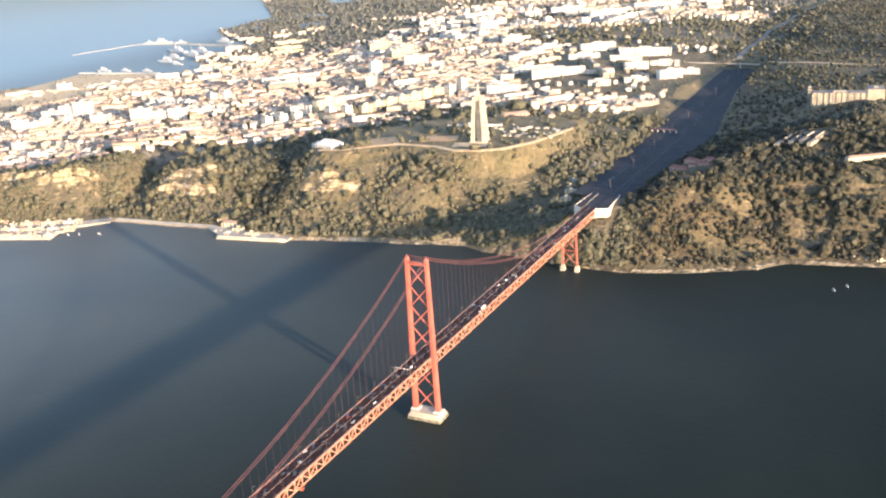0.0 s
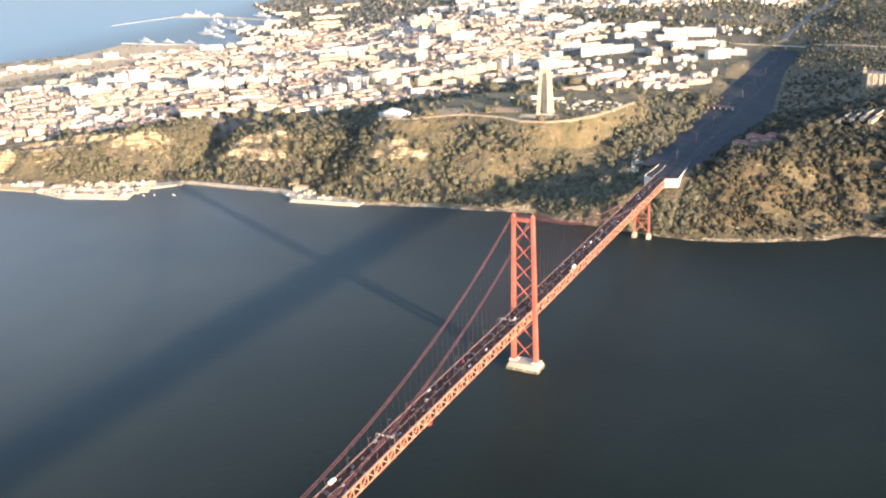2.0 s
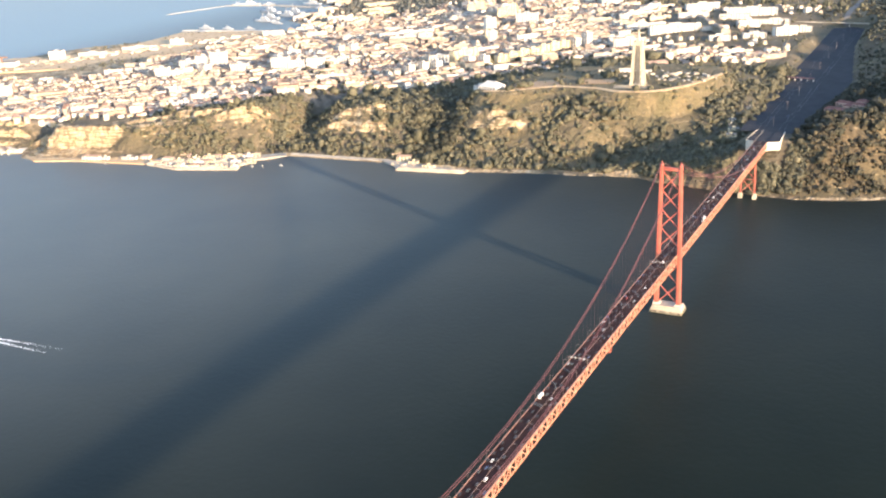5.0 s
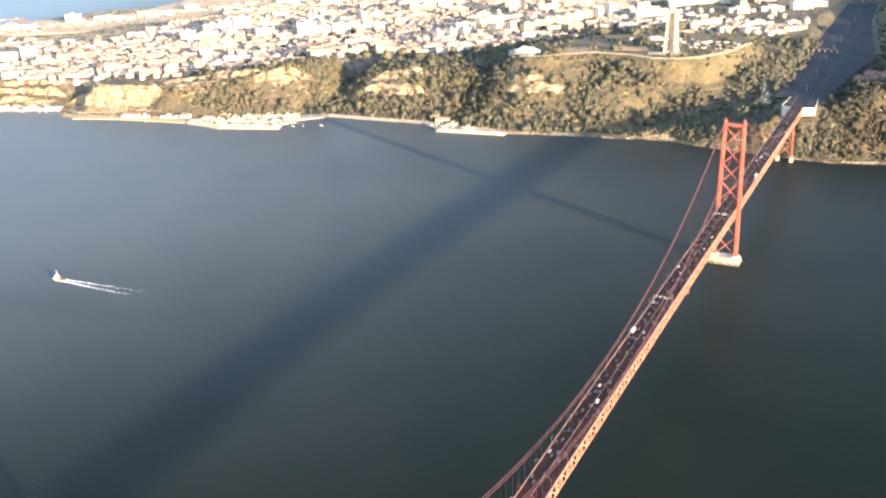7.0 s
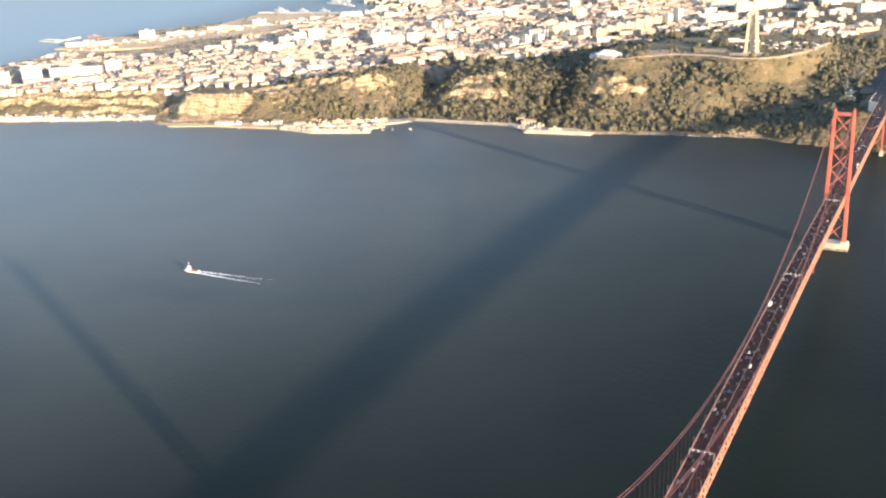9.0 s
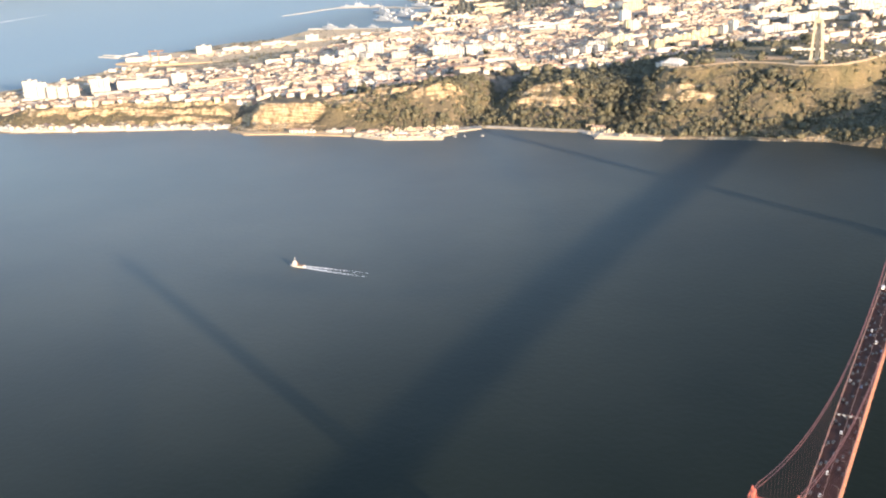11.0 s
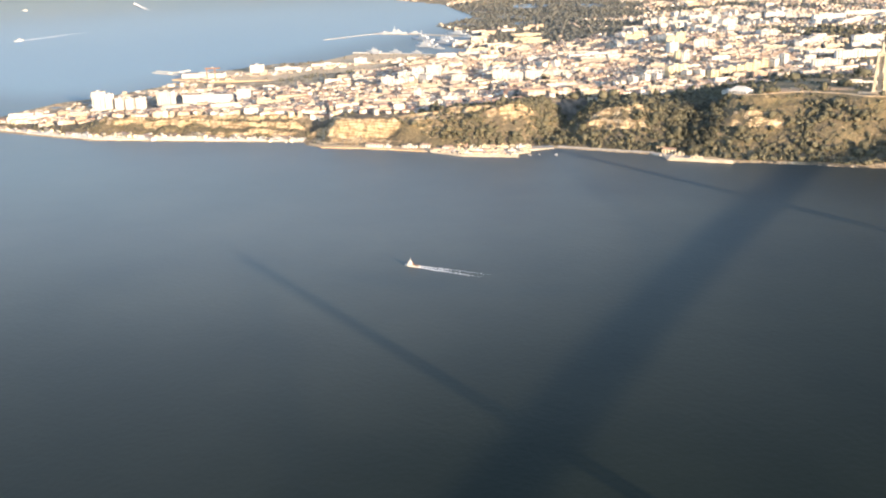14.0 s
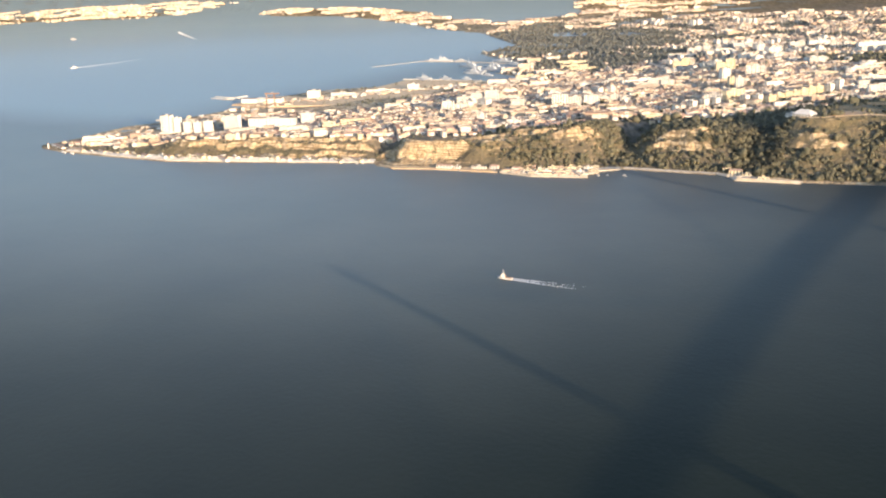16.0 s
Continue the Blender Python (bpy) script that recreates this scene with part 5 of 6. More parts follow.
# ---- quays ----
quay = tagged(new("quay", Shape().prism([(-1172, 318), (-1088, 309), (-962, 348), (-985, 402), (-925, 462), (-950, 500), (-1150, 455), (-1180, 380)], -4, 3.4).mesh("quay", M["old_concrete"])),
              "pale concrete quay of an old boatyard", "quay", kind="structure")
tagged(new("quay_point", Shape().prism([(-654, 444), (-518, 464), (-518, 484), (-600, 480), (-640, 500), (-700, 512), (-705, 486), (-668, 466)], -4, 2.6).mesh("quay", M["old_concrete"])), "pale concrete quay with a sea wall", "quay", kind="structure")
solid("sea_wall", Shape().beam((-650, 446, 3.4), (-519, 465, 3.4), 3.0, 7.0), M["old_concrete"], "sunlit concrete sea wall", "wall", "structure")
tagged(new("quay_slip", Shape().prism([(-1440, 262), (-1350, 293), (-1180, 320), (-1190, 360), (-1400, 320), (-1500, 292)], -4, 2.4).mesh("quay", M["sand"])), "sandy quay at a quarry's foot", "quay", kind="structure")


def quay_front(x):
    return float(np.interp(x, (-1172, -1088, -962, -925), (318, 309, 348, 455)))


rng = random.Random(8)
for k in range(30):
    a, row = (k % 10 + rng.uniform(0.1, 0.9)) / 10, k // 10
    block(-1160 + 195 * a, quay_front(-1160 + 195 * a) + 12 + 27 * row + 14 * a * row, rng.uniform(12, 26), rng.uniform(7, 11), rng.uniform(3.5, 6) + row, 12 + 14 * a + rng.uniform(-4, 4), rng.choice(("white", "cream", "stone", "pink")), 0,
          "old boatyard shed on the quay", base=3.4, name="boatyard_shed", roof="cream" if k % 2 else "flat_roof", pitched=k % 5 == 0, group="sheds of the boatyard")
for x, y, w, l, h in ((-668, 505, 30, 12, 9), (-640, 492, 20, 10, 6), (-690, 512, 16, 12, 12), (-600, 478, 24, 8, 5), (-1320, 312, 40, 12, 7), (-1240, 340, 36, 10, 6), (-1290, 322, 14, 10, 6), (-1205, 352, 22, 12, 7)):
    block(x, y, w, l, h, 12, "cream" if x > -1000 else "white", 0, "pale quayside building under the cliff", base=2.8, name="quayside_building", pitched=h > 6, group="buildings along the quays")
x = -1556
for k in range(24):
    x -= rng.uniform(16, 60)
    y = float(np.interp(-x, -SHORE[:, 0], SHORE[:, 1])) + rng.uniform(26, 42)
    block(x, y, rng.uniform(16, 80), rng.uniform(7, 12), rng.uniform(2.4, 5.5), -20 + rng.uniform(-5, 5), rng.choice(("white", "cream")), 0, "white quayside warehouse under the cliff", name="quayside_building", pitched=k % 2 == 0, group="buildings along the quays")

for x, y, w, l, h in ((392, 650, 14, 7, 3.5), (412, 652, 10, 6, 3.0), (430, 652, 14, 7, 3.5)):
    block(x, y, w, l, h, 20, "cream", 1, "small pale boathouse behind a beach", base=2.2, name="boathouse", group="boathouses on the beach")

# ---- shipyard, moles and ships in the bay ----
yard = tagged(new("shipyard_ground", Shape().prism([(-2480, 1010), (-2640, 1010), (-2650, 1235), (-2500, 1290), (-2400, 1500), (-2420, 1850), (-2130, 1930), (-1980, 1900), (-1960, 1500), (-2100, 1200)], -3, 4.6).mesh("yard", M["sand"])),
              "pale brown open ground of a disused shipyard", "ground", kind="structure")
for n, (a, b, w, m) in enumerate((((-2905, 2296), (-2817, 2604), 3, "old_concrete"), ((-2817, 2604), (-2590, 2640), 16, "old_concrete"), ((-2590, 2640), (-2240, 2590), 26, "old_concrete"), ((-2466, 1905), (-2110, 1945), 16, "concrete"),
                                  ((-2865, 1143), (-2640, 1110), 10, "concrete"), ((-2880, 1180), (-2640, 1165), 10, "concrete"), ((-2790, 1130), (-2770, 1240), 12, "concrete"), ((-2640, 640), (-2520, 690), 14, "old_concrete"))):
    solid("mole", Shape().beam((*a, 0.5), (*b, 0.5), w, 2.4 if w < 8 else 5), M[m], "long pale concrete mole in the bay", "mole", group="moles in the bay")
for x, y, w, l, h, t, label in ((-2560, 1090, 150, 40, 16, 25, "long white shed in the shipyard"), (-2450, 1255, 44, 34, 30, 25, "tall pale shipyard hall"), (-2385, 1350, 90, 22, 12, 28, "white shed on the shipyard ground"),
                                (-2225, 1600, 42, 26, 22, 20, "white block on the shipyard ground"), (-2310, 1500, 120, 16, 9, 32, "long low shipyard shed"), (-2080, 1650, 60, 18, 8, 32, "low white shed on shipyard ground")):
    block(x, y, w, l, h, t, "white", 2, label, base=4.6, name="shipyard_shed", roof="flat_roof", group="shipyard sheds")
crane = thing("gantry_crane", "rust-red shipyard gantry crane", "crane", (-2480, 1040, 4.6), 25)
for x in (-30, 30):
    for y in (-6, 6):
        part("leg", Shape().beam((x * 0.5, y, 0), (x * 0.47, y * 0.4, 40), 1.8, 1.8), M["rust"], crane)
part("girder", Shape().box(-20, 34, -2.5, 2.5, 40, 44), M["rust"], crane)
part("trolley", Shape().box(4, 9, -3, 3, 44, 47), M["white"], crane)


def ship(x, y, length, turn, paint="grey", label=""):
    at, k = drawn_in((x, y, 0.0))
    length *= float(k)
    s = thing("ship", label or "grey naval ship moored at the base", "ship", tuple(at), turn, "ships in the bay")
    b, h = length * 0.065, length * 0.05 + 2
    ring = [(-b, -length * 0.48), (b, -length * 0.48), (b, length * 0.25), (b * 0.55, length * 0.42), (0, length * 0.5), (-b * 0.55, length * 0.42), (-b, length * 0.25)]
    part("hull", Shape().prism(ring, -1.5, h, 1.06), M[paint], s)
    house = part("deckhouse", Shape().box(-b * 0.8, b * 0.8, -length * 0.25, length * 0.12, h, h + length * 0.06, 0.94).box(-b * 0.6, b * 0.6, -length * 0.02, length * 0.12, h + length * 0.06, h + length * 0.11, 0.9), M["white" if paint == "white" else "grey"], s)
    part("funnel", Shape().box(-b * 0.3, b * 0.3, -length * 0.16, -length * 0.09, h + length * 0.06, h + length * 0.13, 0.8), M[paint], house)
    part("mast", Shape().tube([(0, length * 0.04, h), (0, length * 0.04, h + length * 0.24)], length * 0.006 + 0.2, 5), M[paint], house)
    return s


for x, y, l, t in ((-2720, 2650, 115, 98), (-2620, 2668, 60, 98), (-2780, 2640, 60, 98), (-2430, 2420, 150, 70), (-2300, 2420, 128, 72), (-2270, 2330, 125, 74), (-2310, 2260, 115, 76), (-2280, 2180, 110, 80),
                   (-2400, 2700, 110, 80), (-2400, 1960, 80, 83), (-2300, 1972, 60, 83), (-2200, 1980, 55, 83), (-2350, 1890, 45, 83), (-2260, 2560, 70, 75), (-2180, 2130, 60, 80)):
    ship(x, y, l, t)


def wake(x, y, length, turn, spread, width, seed, lift=0.10):
    """Broken foam in two trails astern."""
    r = random.Random(seed)
    s = Shape()
    n = int(length / 0.42)
    for side in (-1, 1):
        for k in range(n):
            d = length * k / n
            if r.random() < 0.1 + 0.85 * (d / length) ** 1.3:
                continue
            c = side * (0.6 * width + spread * d / length) + r.gauss(0, 0.35 + 1.3 * d / length)
            fade = 0.8 - 0.5 * d / length
            w, l = width * r.uniform(0.3, 0.7) * fade, width * r.uniform(0.3, 0.8) * fade
            z = lift + 0.06 * r.random()
            # a heap of foam, with faces to all sides
            s.add([(c - w, -d - l, z), (c + w * 0.7, -d - l * 0.7, z), (c + w, -d + l, z), (c - w * 0.6, -d + l * 0.8, z), (c, -d, z + 0.28 * w)], [(0, 1, 4), (1, 2, 4), (2, 3, 4), (3, 0, 4)])
    m = pose(x, y, 0, 0, 0, turn)
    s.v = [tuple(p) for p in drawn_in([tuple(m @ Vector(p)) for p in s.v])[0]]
    return solid("wake", s, M["foam"], "white foam wake trailing behind a boat", "wake", "stuff")


tug = thing("workboat", "small white workboat with a tall wheelhouse under way", "boat", (-790, -396, 0), 93)
part("hull", Shape().prism([(-3.4, -11), (3.4, -11), (3.6, 4), (2.2, 9), (0, 12), (-2.2, 9), (-3.6, 4)], -1, 2.0, 1.08), M["white"], tug)
part("afterdeck", Shape().box(-2.9, 2.9, -10.5, -1, 2.2, 2.5), M["rust"], tug, "rust-red working deck")
cabin = part("wheelhouse", Shape().box(-2.6, 2.6, 0, 7, 2.2, 5.6, 0.94).box(-1.9, 1.9, 1.8, 5.6, 5.6, 8.2, 0.9), M["white"], tug)
part("wheelhouse_window", Shape().box(-2.05, 2.05, 6.0, 6.15, 6.6, 7.8), M["glass"], cabin)
part("funnel", Shape().box(-0.8, 0.8, -1.8, -0.2, 2.2, 6.5, 0.8), M["rust"], tug)
part("mast", Shape().tube([(0, 3, 8.4), (0, 3, 14.5)], 0.35, 5).box(-1.6, 1.6, 2.8, 3.2, 12, 12.5), M["grey"], tug)
wake(-799, -395.5, 140, 93, 5.8, 3.2, 1)
far = ship(-4508, 1846, 50, 180, "white", "white ferry under way in the bay")
wake(-4508, 1880, 430, 180, 3, 6, 2)
far = ship(-6008, 4079, 60, 53, "white", "white ferry under way in the bay")
wake(-5990, 4062, 900, 53.5, 2, 8, 3, 9.0)
far = ship(-6435, 3411, 50, 100, "white", "white ferry under way in the bay")
for x, y, l, t in ((-949, 378, 9, 70), (-930, 387, 8, 60), (-894, 401, 9, 80), (-1270, 300, 8, 30), (-1545, 285, 9, 60), (-1560, 280, 9, 60), (-2400, 92, 22, 80), (-2440, 96, 26, 80)):
    ship(x, y, l, t, "white", "small white boat afloat near the shore")
for x, y, l, t in ((377, 519, 7, 40), (393, 540, 6, 40)):
    ship(x, y, l, t, "grey", "small grey boat afloat near the beach")
light = thing("lighthouse", "small pale lighthouse at the cape", "lighthouse", (-2535, 122, 2.0))
part("shaft", Shape().prism([(2.0 * math.cos(a), 2.0 * math.sin(a)) for a in np.linspace(0, 2 * math.pi, 11)[:-1]], -2, 13, 0.7), M["white"], light)
part("lantern", Shape().prism([(1.6 * math.cos(a), 1.6 * math.sin(a)) for a in np.linspace(0, 2 * math.pi, 9)[:-1]], 13, 16, 0.6), M["rust"], light)


# ---- loose clutter on the quays and in the yards ----
def clutter(name, n, at, low, high, tall, seed, label, material="houses", base=None):
    """Crates, hoardings, skips and small sheds too many to tell apart; at(r) gives a place by chance."""
    r = random.Random(seed)
    s = Shape()
    for k in range(n):
        x, y, turn = at(r)
        z = (at_ground(x, y) if base is None else base) - 0.3
        w, l, h = r.uniform(low, high), r.uniform(low, high) * 0.5, r.uniform(tall * 0.3, tall)
        c, d = math.cos(radians(turn)), math.sin(radians(turn))
        s.prism([(x + c * a - d * b, y + d * a + c * b) for a, b in ((-w / 2, -l / 2), (w / 2, -l / 2), (w / 2, l / 2), (-w / 2, l / 2))], z, z + h, r.uniform(0.8, 1.0))
    return solid(name, s, M[material], label, "clutter", "stuff")


def on_yard(r):
    a, b = r.random(), r.random()
    return -2560 + 480 * a + 40 * b, 1040 + 760 * a + 60 - 240 * b * (1 - a), 32 + r.choice((0, 0, 90)) + r.uniform(-6, 6)


def on_east_quay(r):
    x = r.uniform(-2500, -1540)
    return x, float(np.interp(-x, -SHORE[:, 0], SHORE[:, 1])) + r.uniform(16, 44), -20 + r.uniform(-15, 15)


def on_boatyard(r):
    a = r.random()
    x = -1165 + 200 * a
    return x, quay_front(x) + 3 + r.uniform(0, 80) ** 1.02, 12 + 14 * a + r.uniform(-12, 12)


clutter("cape_clutter", 150, lambda r: (r.uniform(-2570, -2330), r.uniform(180, 960), 20 + r.choice((0, 90)) + r.uniform(-8, 8)), 6, 28, 7, 37, "pale dock sheds, walls and stacks on the cape")
clutter("shipyard_clutter", 120, on_yard, 6, 34, 7, 31, "pale sheds, stacks and scrap on the shipyard ground", base=4.6)
clutter("quay_clutter", 110, on_east_quay, 4, 24, 3.2, 32, "crates, huts and low walls along the quay")
clutter("point_clutter", 16, lambda r: (r.uniform(-690, -530), 0.145 * r.uniform(-20, 20) + 474 + r.uniform(-8, 10), 10 + r.uniform(-10, 10)), 2, 12, 4, 36, "crates, boats and low walls on the quay", base=2.5)
clutter("boatyard_clutter", 200, on_boatyard, 3, 18, 4, 33, "boats under covers, crates and low walls in the boatyard", "old_concrete", base=3.3)
clutter("roadside_clutter", 14, lambda r: (r.uniform(-84, -54), r.uniform(620, 780), r.uniform(0, 90)), 3, 14, 5, 34, "huts, vans and low walls beside the motorway")
clutter("hilltop_clutter", 45, lambda r: (r.uniform(-330, -150), r.uniform(830, 930), -50 + r.choice((0, 90))), 3, 16, 4, 35, "low walls, kiosks and parked vehicles behind the monument", "old_concrete")


# ---- the town: many houses ----
PANE = Shape().box(-0.65, 0.65, -0.06, 0.02, 0, 1.5).mesh("window", M["glass"])


def town_house(x, y, z, w, l, h, turn, wall, n):
    """A house of its own: walls, a gabled roof, a chimney and each window of its front."""
    b = thing("town_house", "%s town house with a terracotta roof near the cliffs" % wall, "house", (x, y, z), turn, "houses along the town's edge")
    a, c, e, t = w / 2, l / 2, 0.4, 0.2 * l
    part("wall", Shape().add([(-a, -c, -6), (a, -c, -6), (a, c, -6), (-a, c, -6), (-a, -c, h), (a, -c, h), (a, c, h), (-a, c, h), (-a, 0, h + t), (a, 0, h + t)],
                             [(0, 1, 5, 4), (2, 3, 7, 6), (1, 2, 6, 9, 5), (3, 0, 4, 8, 7)]), M[wall], b)
    part("roof", Shape().add([(-a - 0.15, -c - e, h - 0.1), (a + 0.15, -c - e, h - 0.1), (a + 0.15, 0, h + t + 0.15), (-a - 0.15, 0, h + t + 0.15), (a + 0.15, c + e, h - 0.1), (-a - 0.15, c + e, h - 0.1)],
                             [(0, 1, 2, 3), (3, 2, 4, 5)]), M["tile"], b)
    if n % 2:
        part("chimney", Shape().box(a * 0.4, a * 0.4 + 0.9, -0.5, 0.5, h, h + t + 1.3), M[wall], b)
    bays = max(1, int(w / 4.0))
    for j in range(max(1, min(3, int(h / 3.1)))):
        for m in range(bays):
            piece("window", PANE, b, (-a + (m + 0.5) * w / bays, -c, 0.9 + 3.0 * j))


# fronts of the large slabs, which the small houses leave free: ends and room
SLAB_LINES = [(-760, 1130, -640, 1370, 26), (-735, 1120, -615, 1360, 20), (-524, 1362, -450, 1400, 20), (-498, 1598, -378, 1677, 22), (-511, 2034, -425, 2105, 20), (-372, 1984, -228, 2010, 20), (-1335, 1532, -1213, 1657, 20),
              (-868, 1112, -838, 1194, 22), (-914, 1080, -868, 1094, 20), (-980, 1784, -916, 1800, 24), (-566, 704, -560, 706, 40)]


def town(name, x0, x1, y0, y1, row, unit, slab, seed, label, windows=True, turn=38.0, singles=0):
    """Rows of houses wall to wall along crooked streets, with longer and higher slabs among them."""
    r = np.random.default_rng(seed)
    ca, sa = math.cos(radians(turn)), math.sin(radians(turn))
    cx, cy, reach = (x0 + x1) / 2, (y0 + y1) / 2, math.hypot(x1 - x0, y1 - y0) / 2
    items = []
    for v in np.arange(-reach, reach, row):
        u = -reach
        while u < reach:
            q, n = r.random(), int(r.integers(2, 8))
            if q < slab:
                length = unit * n * r.uniform(0.8, 1.3)
                items.append((u + length / 2, v, length * 0.94, row * r.uniform(0.32, 0.42), r.uniform(9, 19), 1, 0))
                u += length + unit * r.uniform(0.3, 1.6)
            elif q < slab + 0.12:
                length = row * r.uniform(0.7, 0.9)
                items.append((u + unit / 2, v, unit * r.uniform(0.8, 1.1), length, r.uniform(8, 20), 1, 0))
                u += unit * r.uniform(1.3, 2.2)
            else:
                base, shift = r.uniform(5.0, 11.0), r.uniform(-0.14, 0.14) * row
                for k in range(n):
                    w = unit * r.uniform(0.7, 1.25)
                    items.append((u + w / 2, v + shift + r.uniform(-0.05, 0.05) * row, w * 0.99, row * r.uniform(0.30, 0.48), base + r.uniform(-1.5, 2.5), 0, 0))
                    u += w
                u += unit * r.uniform(0.2, 1.8)
    it = np.array(items)
    wu, wv = it[:, 0] + 26 * waves(it[:, 0], it[:, 1], 620, 41), it[:, 1] + 26 * waves(it[:, 0], it[:, 1], 620, 42)
    bend = (26 * waves(it[:, 0] + 5, it[:, 1], 620, 42) - 26 * waves(it[:, 0] - 5, it[:, 1], 620, 42)) / 10
    gx, gy = cx + ca * wu - sa * wv, cy + sa * wu + ca * wv
    ok = (gx > x0) & (gx < x1) & (gy > y0) & (gy < y1)
    ok[ok] &= town_field(gx[ok], gy[ok]) > r.uniform(0.12, 1.0, ok.sum())
    ok &= ~((gx > -2450) & (gx < -2010) & (gy > 445) & (gy < 720) & (gy - 0.5 * gx > 1600))
    for x2, y2, w2, h2, dep in BIG:
        ok &= np.hypot((gx - x2) / (w2 * 0.5 + 6), (gy - y2) / (dep + 10)) > 1
    for x0, y0, x1, y1, room in SLAB_LINES:
        ok &= to_line(gx, gy, np.array([(x0, y0), (x1, y1)], float)) > room
    ok &= ~((gx > -520) & (gx < -90) & (gy > 1760) & (gy < 2110) & (r.random(len(gx)) < 0.7))
    ok &= (np.hypot((gx + 990) / 52, (gy - 715) / 75) > 1) & (np.hypot((gx + 845) / 78, (gy - 800) / 36) > 1)
    ok &= ~((np.abs(gx) < 60) | ((gx > -430) & (gx < -120) & (gy < 1190) & (gy > 600)))
    it, gx, gy, bend = it[ok], gx[ok], gy[ok], bend[ok]
    gz, d, _ = ground_z(gx, gy)
    ok = (d > 22) & (gz > 1.5)
    it, gx, gy, gz, bend = it[ok], gx[ok], gy[ok], gz[ok], bend[ok]
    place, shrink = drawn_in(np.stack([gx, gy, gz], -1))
    verts, faces, mats = [], [], []
    # the houses nearest the cliffs stand as things of their own
    edge = np.where((it[:, 5] < 1) & (gx > -1750) & (gx < -700), gy - along(gx, TOWN_EDGE), 1e6)
    own = set(np.argsort(edge)[:singles].tolist())
    for i in range(len(gx)):
        if i in own:
            town_house(gx[i], gy[i], gz[i], it[i, 2], it[i, 3], it[i, 4], turn + math.degrees(math.atan(bend[i])), ("white", "white", "cream", "pink")[i % 4], i)
            continue
        w, l, h, tall = it[i, 2], it[i, 3], it[i, 4], it[i, 5] > 0
        k, ang = float(shrink[i]), radians(turn) + math.atan(bend[i]) + r.normal(0, 0.03)
        if not tall and r.random() < 0.45:
            w, l, ang = l, w, ang + radians(90)
        c, s = math.cos(ang), math.sin(ang)
        px, py, pz = place[i]

        def put(points, quads, m):
            n = len(verts)
            verts.extend([(px + k * (c * a - s * b), py + k * (s * a + c * b), pz + k * z) for a, b, z in points])
            faces.extend([tuple(n + j for j in f) for f in quads])
            mats.extend([m] * len(quads))

        a, b = w / 2, l / 2
        put([(-a, -b, -6), (a, -b, -6), (a, b, -6), (-a, b, -6), (-a, -b, h), (a, -b, h), (a, b, h), (-a, b, h)], [(0, 1, 5, 4), (1, 2, 6, 5), (2, 3, 7, 6), (3, 0, 4, 7)], 0)
        if tall and r.random() < 0.65:
            put([(-a, -b, h - 0.6), (a, -b, h - 0.6), (a, b, h - 0.6), (-a, b, h - 0.6)], [(0, 1, 2, 3)], 1)
            for m in range(max(1, int(w / 26))):
                o, e = -a + (m + 0.5) * w / max(1, int(w / 26)), 2.4
                put([(o - e, -e, h - 0.6), (o + e, -e, h - 0.6), (o + e, e, h - 0.6), (o - e, e, h - 0.6), (o - e, -e, h + 2.2), (o + e, -e, h + 2.2), (o + e, e, h + 2.2), (o - e, e, h + 2.2)],
                    [(0, 1, 5, 4), (1, 2, 6, 5), (2, 3, 7, 6), (3, 0, 4, 7), (4, 5, 6, 7)], 0)
        else:
            e, t = 0.35, 0.40 * b
            put([(-a, -b - e, h - 0.1), (a, -b - e, h - 0.1), (a, b + e, h - 0.1), (-a, b + e, h - 0.1), (-a, 0, h + t), (a, 0, h + t)], [(0, 1, 5, 4), (2, 3, 4, 5)], 1)
            put([(-a, -b, h), (-a, b, h), (-a, 0, h + t - 0.1)], [(0, 2, 1)], 0)
            put([(a, -b, h), (a, b, h), (a, 0, h + t - 0.1)], [(0, 1, 2)], 0)
            if r.random() < 0.4:
                o, e = r.uniform(-0.3, 0.3) * w, 0.5
                put([(o - e, -e, h), (o + e, -e, h), (o + e, e, h), (o - e, e, h), (o - e, -e, h + t + 1.2), (o + e, -e, h + t + 1.2), (o + e, e, h + t + 1.2), (o - e, e, h + t + 1.2)],
                    [(0, 1, 5, 4), (1, 2, 6, 5), (2, 3, 7, 6), (3, 0, 4, 7), (4, 5, 6, 7)], 0)
        if windows:
            floors, bays = max(1, int(h / 3.1)), max(1, int(w / (4.2 if tall else 3.6)))
            for j in range(floors):
                z = 0.9 + j * 3.0
                for m in range(bays):
                    x = -a + (m + 0.5) * w / bays
                    put([(x - 0.65, -b - 0.06, z), (x + 0.65, -b - 0.06, z), (x + 0.65, -b - 0.06, z + 1.5), (x - 0.65, -b - 0.06, z + 1.5)], [(0, 1, 2, 3)], 2)
    me = bpy.data.meshes.new(name)
    me.from_pydata(verts, [], faces)
    for m in ("houses", "roofs", "glass"):
        me.materials.append(M[m])
    me.polygons.foreach_set("material_index", mats)
    me.update()
    return tagged(new(name, me), label, "town", kind="stuff")


town("town_houses", -2520, -70, 130, 2050, 30, 11.5, 0.13, 51, "rows of white and cream town houses with tiled roofs", singles=190)
town("outer_town", -2700, -90, 2050, 6600, 34, 11.5, 0.17, 52, "white apartment blocks and houses of the outer town", False, 50.0)
town("far_town", -11500, -2700, 4300, 8800, 46, 15, 0.20, 53, "pale buildings of the towns across the bay", False, 20.0)


